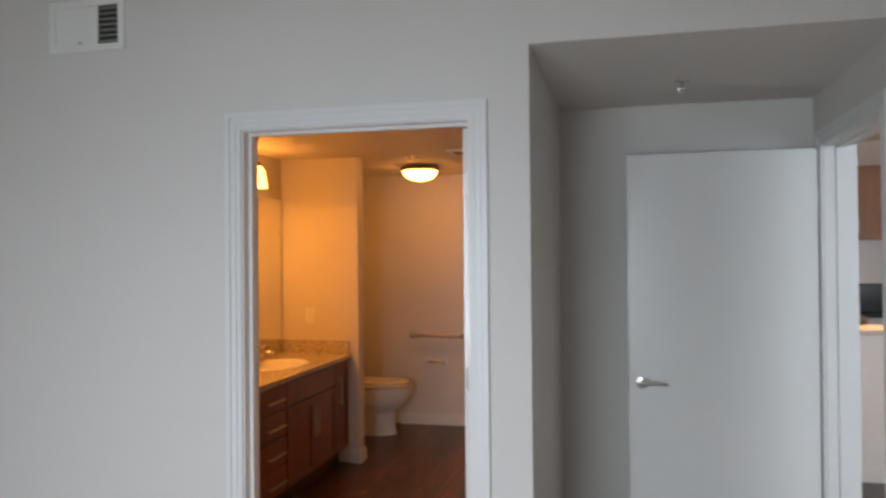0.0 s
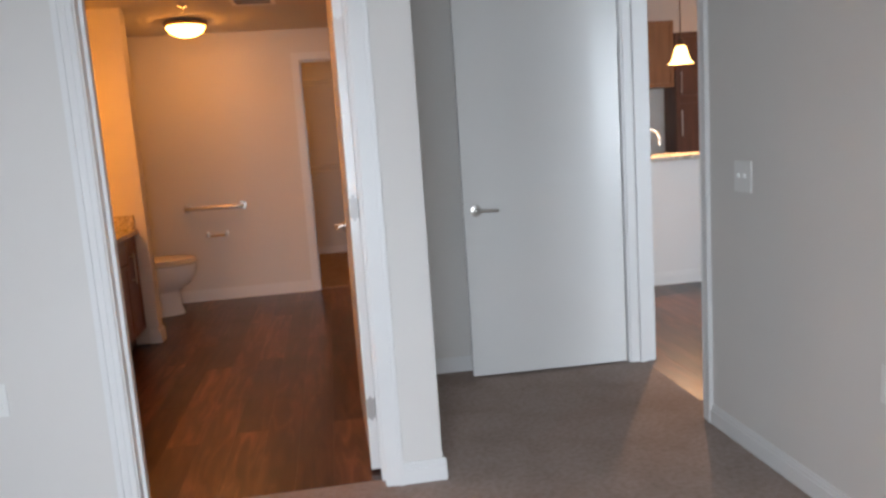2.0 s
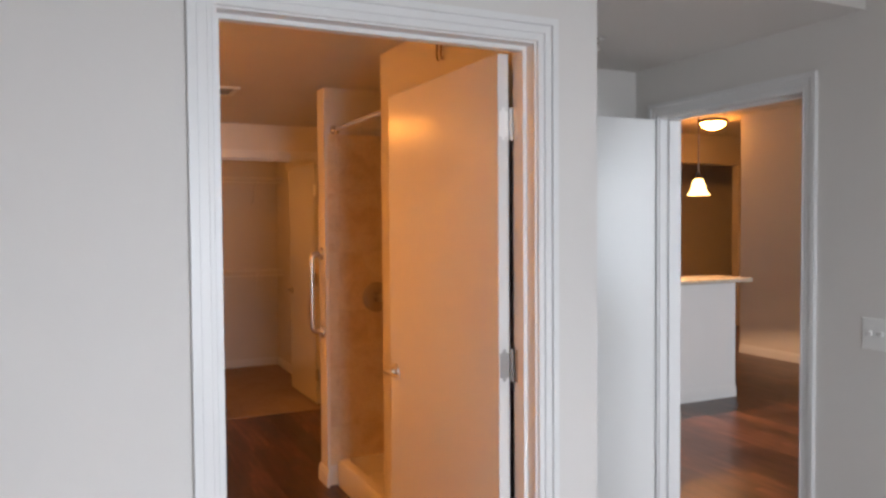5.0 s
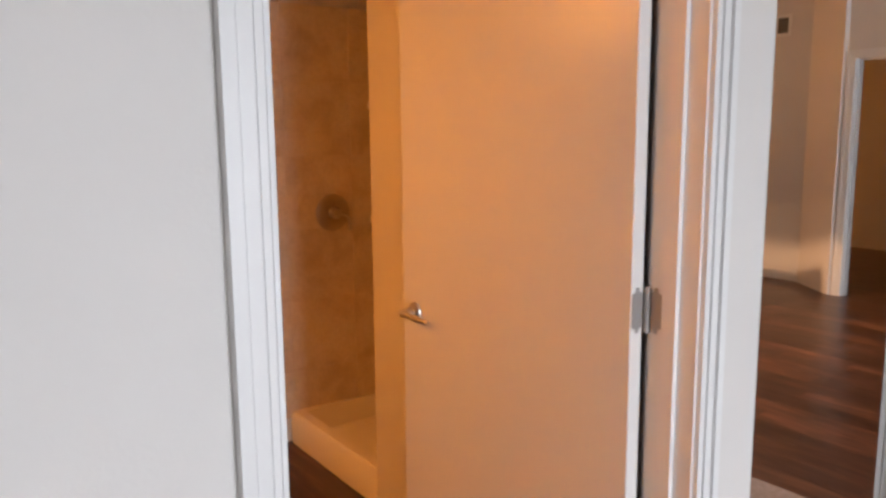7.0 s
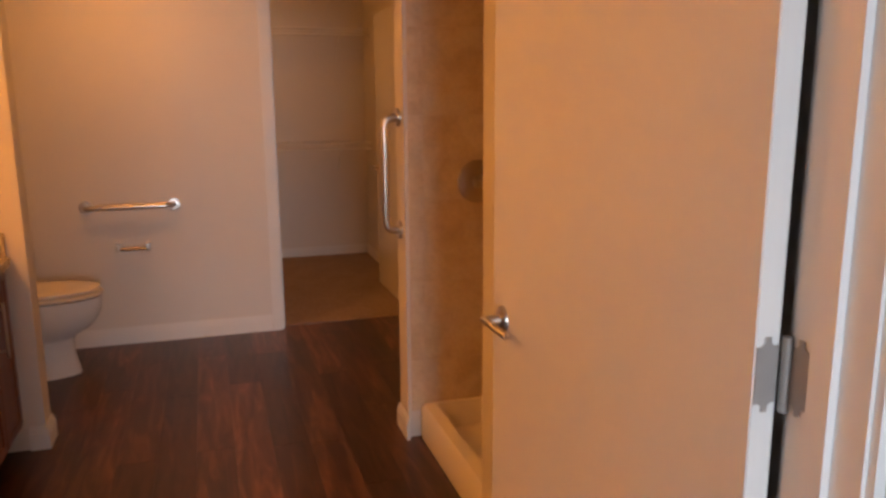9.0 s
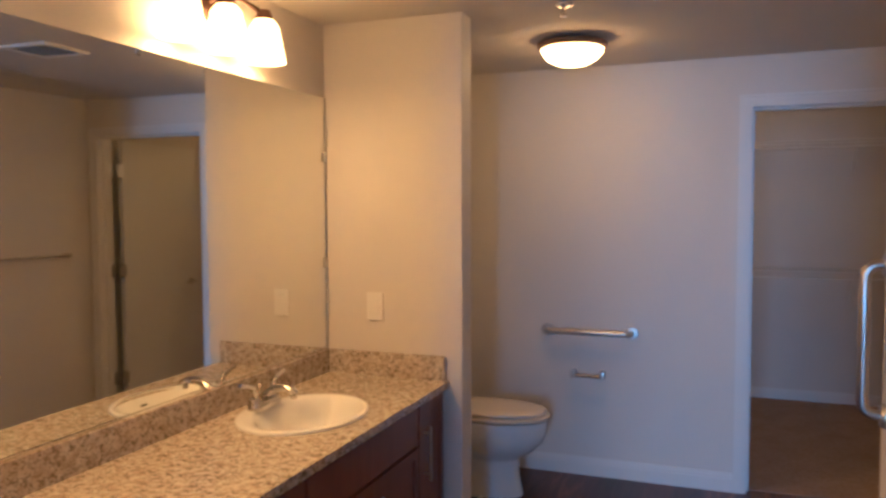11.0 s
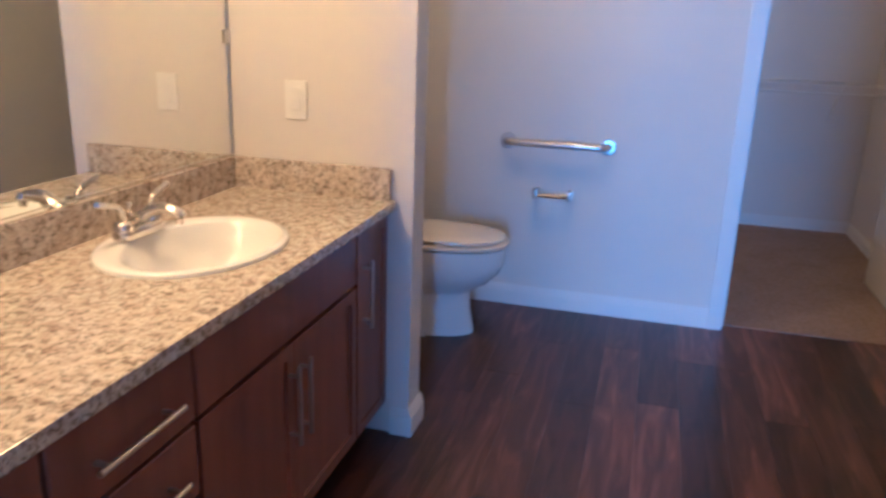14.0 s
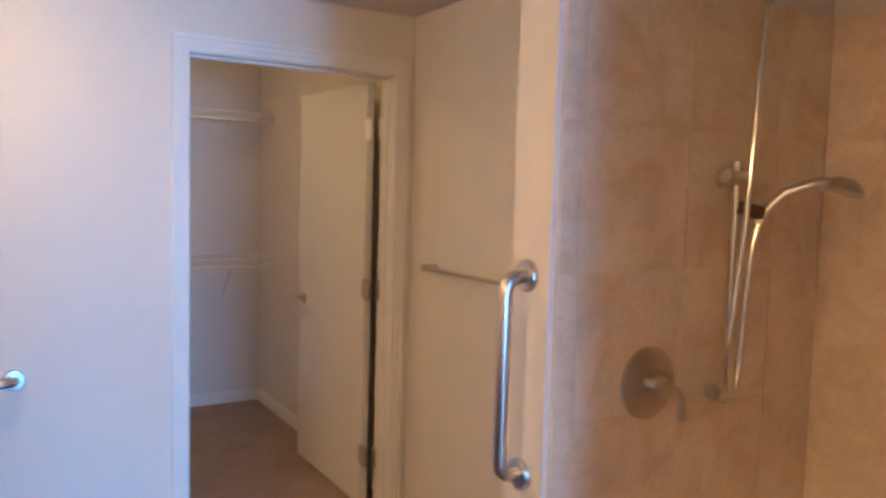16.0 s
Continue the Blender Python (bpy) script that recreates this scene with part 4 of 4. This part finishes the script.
sh = thing("hand_shower", (1.495, SY1, 1.02), "brushed nickel hand shower on a slide bar with a hose", "shower set")
part("slide_bar", tube(bmesh.new(), [(0, -0.045, 0), (0, -0.045, 0.3), (0, -0.045, 0.60)], 0.010, 14), NICKEL, sh, "", 50)
for z in (0.022, 0.56):
    part("bracket", tube(bmesh.new(), [(-0.045, -0.045, z + 0.006), (0, -0.045, z), (0.03, -0.045, z - 0.004)], 0.019, 14), NICKEL, sh, "", 40)
    part("bracket_foot", lathe(bmesh.new(), [(0.0, 0.0), (0.022, 0.0), (0.022, -0.006), (0.013, -0.010), (0.013, -0.035), (0.0, -0.036)], "y", (0, 0, z), 18), NICKEL, sh, "", 40)
part("holder", tube(bmesh.new(), [(0, -0.045, 0.49), (0.025, -0.06, 0.485), (0.055, -0.08, 0.475)], 0.018, 12), BRONZE, sh, "", 40)
part("handset", tube(bmesh.new(), [(0.05, -0.075, 0.45), (0.062, -0.088, 0.485), (0.085, -0.12, 0.528), (0.118, -0.16, 0.548), (0.15, -0.19, 0.552)], 0.0105, 12, 1.6), NICKEL, sh, "", 60)
hb = bmesh.new()
lathe(hb, [(0.0, 0.026), (0.024, 0.023), (0.042, 0.008), (0.048, -0.006), (0.041, -0.013), (0.0, -0.015)], "z", (0, 0, 0), 24)
bmesh.ops.transform(hb, matrix=Matrix.Translation((0.176, -0.212, 0.542)) @ Matrix.Rotation(radians(18), 4, Vector((1, 1, 0)).normalized()), verts=hb.verts[:])
part("spray_head", hb, NICKEL, sh, "", 40)
hose = [(0.036, -0.078, 0.99), (0.024, -0.084, 0.94), (0.008, -0.088, 0.82), (-0.004, -0.09, 0.66), (-0.022, -0.09, 0.42), (-0.046, -0.086, 0.20), (-0.046, -0.08, 0.10), (-0.03, -0.078, 0.05), (-0.004, -0.074, 0.045), (0.014, -0.07, 0.11), (0.022, -0.07, 0.24), (0.034, -0.07, 0.36), (0.05, -0.075, 0.45)]
sm = []
for i in range(len(hose) - 1):
    p0, p1, p2, p3 = (Vector(hose[min(max(i + k, 0), len(hose) - 1)]) for k in (-1, 0, 1, 2))
    for t in (0, 0.25, 0.5, 0.75):
        sm.append(0.5 * ((2 * p1) + (p2 - p0) * t + (2 * p0 - 5 * p1 + 4 * p2 - p3) * t * t + (3 * p1 - p0 - 3 * p2 + p3) * t ** 3))
sm.append(Vector(hose[-1]))
part("hose", tube(bmesh.new(), sm, 0.0078, 10), CHROME, sh, "ribbed chrome hose", 60)
part("shower_arm", tube(bmesh.new(), [(0.05, -0.002, 1.05), (0.045, -0.05, 1.05), (0.04, -0.074, 1.03), (0.036, -0.078, 0.98)], 0.012, 12), NICKEL, sh, "", 60)
part("arm_flange", lathe(bmesh.new(), [(0.0, 0.0), (0.03, 0.0), (0.028, -0.008), (0.012, -0.012), (0.0, -0.012)], "y", (0.05, 0, 1.05), 24), NICKEL, sh, "", 40)

rod = thing("shower_rod", (1.02, SY0 - 0.004, 2.055), "chrome shower curtain rod with no curtain", "curtain rod")
part("rod", tube(bmesh.new(), [(0, 0, 0), (0, 0.45, 0), (0, SY1 - SY0 + 0.012, 0)], 0.0125, 14), CHROME, rod, "", 50)
for y, s in ((0.0, 1), (SY1 - SY0 + 0.012, -1)):
    part("flange", lathe(bmesh.new(), [(0.0, 0.0), (0.028, 0.0), (0.026, s * 0.012), (0.014, s * 0.02), (0.0, s * 0.02)], "y", (0, y, 0), 20), CHROME, rod, "", 40)

# double robe hook high on the wall over the open door
hook = thing("robe_hook", (0.959, 0.74, 2.185), "small dark double robe hook high on the wall", "hook")
for y in (-0.018, 0.018):
    part("prong", tube(bmesh.new(), [(0.0, y, 0.03), (-0.014, y, 0.02), (-0.016, y, -0.03), (-0.008, y, -0.045)], 0.005, 8), BRONZE, hook, "", 50)

# ---- closet ----


def wire_shelf(at, x0, x1, depth, label):
    root = thing("wire_shelf", at, label, "wire shelf")
    for y in (0.0, depth):
        part("edge_wire", tube(bmesh.new(), [(x0, y, 0), ((x0 + x1) / 2, y, 0), (x1, y, 0)], 0.005, 8), PLASTIC, root)
    part("hang_rail", tube(bmesh.new(), [(x0, 0, -0.05), ((x0 + x1) / 2, 0, -0.05), (x1, 0, -0.05)], 0.007, 8), PLASTIC, root)
    bm = bmesh.new()
    n = int((x1 - x0) / 0.028)
    for i in range(n):
        x = x0 + (i + 0.5) * (x1 - x0) / n
        tube(bm, [(x, 0, -0.05), (x, 0, 0.004), (x, depth, 0.004)], 0.0017, 4)
    tagged(part("deck_wires", bm, PLASTIC, root), kind="stuff")
    for x in (x0 + 0.25, x0 + 1.05, x1 - 0.25):
        part("brace", tube(bmesh.new(), [(x, 0.02, -0.01), (x, depth - 0.005, -0.26)], 0.005, 6), PLASTIC, root)


wire_shelf((0, 5.985, 2.0), -0.58, 1.60, 0.30, "white wire closet shelf with hanging rail, upper")
wire_shelf((0, 5.985, 1.04), -0.58, 1.60, 0.30, "white wire closet shelf with hanging rail, lower")

# ---- living room and kitchen ----
setting("wall_breakfast_bar", boxes((2.49, 4.80, 2.93, 3.05, 0, 1.0)), TRIM, "white half wall of the breakfast bar")
bt = thing("bar_top", (2.49, 2.80, 1.0), "granite breakfast bar top on the half wall", "countertop")
part("slab", soft_box(0.001, 2.37, 0, 0.42, 0.001, 0.034, 0.006, 2), GRANITE, bt)
baseboard("baseboard_bar", [(2.5, 2.93, 4.80, 2.93, 0, -1), (4.80, 2.93, 4.80, 3.05, 1, 0)])


def pendant(x):
    y, z = 2.98, 1.74
    root = thing("pendant_light", (x, y, z), "amber glass bell pendant lit over the breakfast bar", "pendant light", "bar pendants")
    part("shade", lathe(bmesh.new(), [(0.020, 0.14), (0.036, 0.133), (0.050, 0.10), (0.060, 0.055), (0.076, 0.018), (0.096, 0.0), (0.092, 0.0), (0.072, 0.02), (0.055, 0.055), (0.045, 0.10), (0.028, 0.126)], "z", (0, 0, 0), 30), PENDG, root, "lit amber glass bell shade", 50)
    part("cap", lathe(bmesh.new(), [(0.03, 0.13), (0.026, 0.16), (0.01, 0.19), (0.0, 0.19)], "z", (0, 0, 0), 18), BRONZE, root, "", 40)
    part("rod", tube(bmesh.new(), [(0, 0, 0.18), (0, 0, 0.6), (0, 0, H - z - 0.02)], 0.005, 8), BRONZE, root)
    part("canopy", lathe(bmesh.new(), [(0.0, H - z), (0.06, H - z), (0.055, H - z - 0.02), (0.0, H - z - 0.03)], "z", (0, 0, 0), 24), BRONZE, root, "", 40)


def pendant_bulb(x, watts):
    data = bpy.data.lights.new("pendant_bulb", "SPOT")   # the bell shade keeps its light below the rim
    data.energy, data.color, data.shadow_soft_size = watts, (1.0, 0.60, 0.34), 0.03
    data.spot_size, data.spot_blend = radians(134), 0.1
    new("pendant_bulb", data).matrix_world = pose(x, 2.98, 1.735)


pendant_bulb(3.58, 210)
pendant_bulb(4.42, 18)
pendant(3.58)
pendant(4.42)
bowl_light((6.55, 4.95, H), KITCHG, "bronze flush ceiling light with a lit bowl in the kitchen")


def front_y(name, parent, y, x0, x1, z0, z1, mat, rail=0.06):
    """A framed front facing -y."""
    bm = boxes((x0, x1, y - 0.02, y, z0, z1))
    bm.normal_update()
    return part(name, framed(bm, rail, 0.008, Vector((0, -1, 0))), mat, parent)


def pull_y(parent, x, y, z0, z1):
    h = part("handle", tube(bmesh.new(), [(x, y - 0.03, z0), (x, y - 0.03, z1)], 0.006, 8), NICKEL, parent, "brushed bar pull")
    for z in (z0 + 0.02, z1 - 0.02):
        part("post", tube(bmesh.new(), [(x, y, z), (x, y - 0.03, z)], 0.0045, 6), NICKEL, h)


for x0, x1 in ((2.55, 3.35), (3.35, 4.15), (4.15, 4.88)):
    u = thing("upper_cabinet", (0, 0, 1.68), "honey brown wooden upper kitchen cabinet", "kitchen cabinet", "upper cabinets")
    part("body", boxes((x0 + 0.001, x1 - 0.001, 5.87, 6.198, 0, 0.76)), OAK, u)
    mid = (x0 + x1) / 2
    for a, b, hx in ((x0 + 0.004, mid - 0.002, mid - 0.03), (mid + 0.002, x1 - 0.004, mid + 0.03)):
        d = front_y("door", u, 5.869, a, b, 0.004, 0.756, OAK)
        pull_y(d, hx, 5.849, 0.05, 0.22)
for x0, x1 in ((2.55, 3.35), (3.35, 3.78), (4.56, 4.88)):
    u = thing("base_cabinet", (0, 0, 0), "honey brown wooden base kitchen cabinet", "kitchen cabinet", "base cabinets")
    part("body", boxes((x0 + 0.001, x1 - 0.001, 5.6, 6.198, 0.1, 0.87), (x0 + 0.001, x1 - 0.001, 5.67, 6.198, 0, 0.1)), OAK, u)
    d = front_y("door", u, 5.599, x0 + 0.004, x1 - 0.004, 0.104, 0.866, OAK)
    pull_y(d, x1 - 0.04, 5.579, 0.6, 0.8)
for x0, x1 in ((2.55, 3.779), (4.561, 4.879)):
    solid("kitchen_worktop", soft_box(x0, x1, 5.57, 6.198, 0.871, 0.905, 0.004, 2), GRANITE, "granite kitchen worktop on the base cabinets", "countertop")
setting("backsplash", boxes((2.50, 4.90, 6.188, 6.199, 0.906, 1.679)), WHITEB, "pale glossy kitchen backsplash", "backsplash")
rg = thing("kitchen_range", (3.785, 5.56, 0), "black and steel kitchen range with a dark control panel", "range")
part("body", soft_box(0, 0.77, 0.02, 0.62, 0.0, 0.90, 0.006, 2), STEEL, rg)
part("cooktop", soft_box(0, 0.77, 0, 0.62, 0.9, 0.915, 0.004, 1), BLACK, rg)
part("backguard", soft_box(0, 0.77, 0.55, 0.62, 0.915, 1.22, 0.01, 2), BLACK, rg)
part("oven_door", soft_box(0.02, 0.75, 0.0, 0.019, 0.18, 0.78, 0.004, 1), BLACK, rg)
pt = thing("pantry_cabinet", (4.90, 5.86, 0), "tall walnut brown pantry cabinet with bar pulls", "pantry cabinet")
part("body", boxes((0, 0.47, 0.021, 0.338, 0, 2.3)), WALNUT, pt)
for z0, z1, h0, h1 in ((0.1, 1.52, 1.1, 1.4), (1.53, 2.29, 1.6, 1.85)):
    d = front_y("door", pt, 0.02, 0.004, 0.466, z0, z1, WALNUT)
    pull_y(d, 0.06, 0.0, h0, h1)
# sink counter behind the bar, with its gooseneck faucet
solid("sink_counter", boxes((2.495, 4.795, 3.051, 3.66, 0.0, 0.90)), WALNUT, "brown sink cabinet behind the breakfast bar", "kitchen cabinet")
solid("sink_worktop", soft_box(2.495, 4.82, 3.052, 3.68, 0.901, 0.935, 0.004, 2), GRANITE, "granite sink worktop behind the bar", "countertop")
gf = thing("kitchen_faucet", (3.36, 3.30, 0.935), "chrome gooseneck kitchen faucet behind the bar", "faucet")
part("base", lathe(bmesh.new(), [(0.0, 0.0), (0.028, 0.0), (0.026, 0.03), (0.016, 0.05), (0.0, 0.05)], "z", (0, 0, 0), 20), CHROME, gf, "", 40)
part("neck", tube(bmesh.new(), [(0, 0, 0.04), (0, 0, 0.20), *[(0.09 - 0.09 * math.cos(a), 0.02, 0.22 + 0.09 * math.sin(a)) for a in (0.2, 0.7, 1.2, 1.57, 2.0, 2.5, 3.0)], (0.182, 0.02, 0.17)], 0.013, 12), CHROME, gf, "", 60)
part("lever", tube(bmesh.new(), [(0.02, 0, 0.05), (0.07, 0, 0.075)], 0.007, 8), CHROME, gf, "", 60)
kdoor = thing("door_kitchen", (5.60, 6.19, 0), "beige flush door in the kitchen back wall", "door")
tagged(kdoor, kind="structure")
part("leaf", soft_box(0.07, 0.83, -0.03, 0.008, 0.01, 2.03, 0.002, 1), DOORP, kdoor)
part("casing", boxes((0, 0.066, -0.02, 0.009, 0, 2.11), (0.834, 0.90, -0.02, 0.009, 0, 2.11), (0.066, 0.834, -0.02, 0.009, 2.036, 2.11)), TRIM, kdoor)
part("handle", lathe(bmesh.new(), [(0.0, 0.0), (0.03, 0.0), (0.027, -0.01), (0.012, -0.015), (0.025, -0.05), (0.0, -0.065)], "y", (0.76, -0.03, 0.92), 18), NICKEL, kdoor, "", 40)
iph = thing("intercom_phone", (6.575, 6.199, 1.10), "dark wall phone handset beside the kitchen door", "intercom")
part("body", soft_box(-0.035, 0.035, -0.04, 0.0, -0.10, 0.10, 0.008, 2), BLACK, iph)
part("cradle", soft_box(-0.05, 0.05, -0.015, -0.001, -0.16, -0.11, 0.004, 1), PLASTIC, iph)

# ---- pieces of the setting: floor planks and wall tiles ----


def plank_mesh(w, n):
    bm = bmesh.new()
    e = 0.0004
    rings(bm, [[(0, 0, -0.008), (w, 0, -0.008), (w, 1, -0.008), (0, 1, -0.008)], [(0, 0, -e), (w, 0, -e), (w, 1, -e), (0, 1, -e)], [(e, 0.0006, 0), (w - e, 0.0006, 0), (w - e, 0.9994, 0), (e, 0.9994, 0)]], cap=(False, True))
    return mesh_of(n, bm, PLANK)


def lay(parent, x0, x1, y0, y1, w=0.152, length=1.22, skip=None):
    me = plank_mesh(w - 0.0002, "plank")
    rng = random.Random(7)
    x = x0
    while x < x1 - 0.001:
        y = y0 - rng.random() * length
        while y < y1 - 0.001:
            a, b = max(y, y0), min(y + length, y1)
            if b - a > 0.01:
                wid = min(w, x1 - x)
                ob = new("plank", me)
                ob.matrix_basis = Matrix.Translation((x, a, 0)) @ Matrix.Diagonal((wid / w, b - a - 0.0002, 1, 1))
                ob.parent = parent
            y += length
        x += w


lay(bath_floor, -1.12, 1.008, 0.056, 4.13)
lay(bath_floor, 1.008, 1.59, 2.44, 4.13)
lay(living_floor, 2.431, 7.0, -0.6, 5.0)
setting("floor_living_rest", boxes((2.431, 9.2, -4.7, -0.6, -0.007, 0.0), (7.0, 9.2, -0.6, 8.0, -0.007, 0.0), (2.431, 7.0, 5.0, 8.0, -0.007, 0.0)), PLANK, "dark reddish wood plank floor", "floor")


def tile_mesh(w, h):
    bm = bmesh.new()
    c = 0.0008
    rings(bm, [[(0, 0, 0), (w, 0, 0), (w, h, 0), (0, h, 0)], [(0, 0, 0.0014), (w, 0, 0.0014), (w, h, 0.0014), (0, h, 0.0014)], [(c, c, 0.002), (w - c, c, 0.002), (w - c, h - c, 0.002), (c, h - c, 0.002)]], cap=(False, True))
    return mesh_of("tile", bm, TILE)


def tile_wall(parent, m, width, z0, z1, first, pitch=0.338, joint=0.0032):
    """Tiles in local x (along the wall) and y (up), their faces towards local z."""
    cols, x = [], first - pitch
    while x < width:
        a, b = max(x, 0), min(x + pitch, width)
        if b - a > 0.02:
            cols.append((a, b))
        x += pitch
    me = tile_mesh(1, 1)
    z = z1
    while z > z0 + 0.02:
        lo = max(z - pitch, z0)
        for a, b in cols:
            ob = new("tile", me)
            ob.matrix_basis = m @ Matrix.Translation((a + joint / 2, lo + joint / 2, 0)) @ Matrix.Diagonal((b - a - joint, z - lo - joint, 1, 1))
            ob.parent = parent
        z -= pitch


tile_wall(bed_valve, Matrix(((1, 0, 0, SX0), (0, 0, -1, SY1 + 0.0025), (0, 1, 0, 0), (0, 0, 0, 1))), SX1 - SX0, 0.12, TT, 0.06)
tile_wall(bed_near, Matrix(((-1, 0, 0, SX1), (0, 0, 1, SY0 - 0.006), (0, 1, 0, 0), (0, 0, 0, 1))), SX1 - SX0, 0.12, TT, 0.3)
tile_wall(bed_back, Matrix(((0, 0, -1, SX1 + 0.001), (-1, 0, 0, SY1), (0, 1, 0, 0), (0, 0, 0, 1))), SY1 - SY0, 0.12, TT, 0.3)
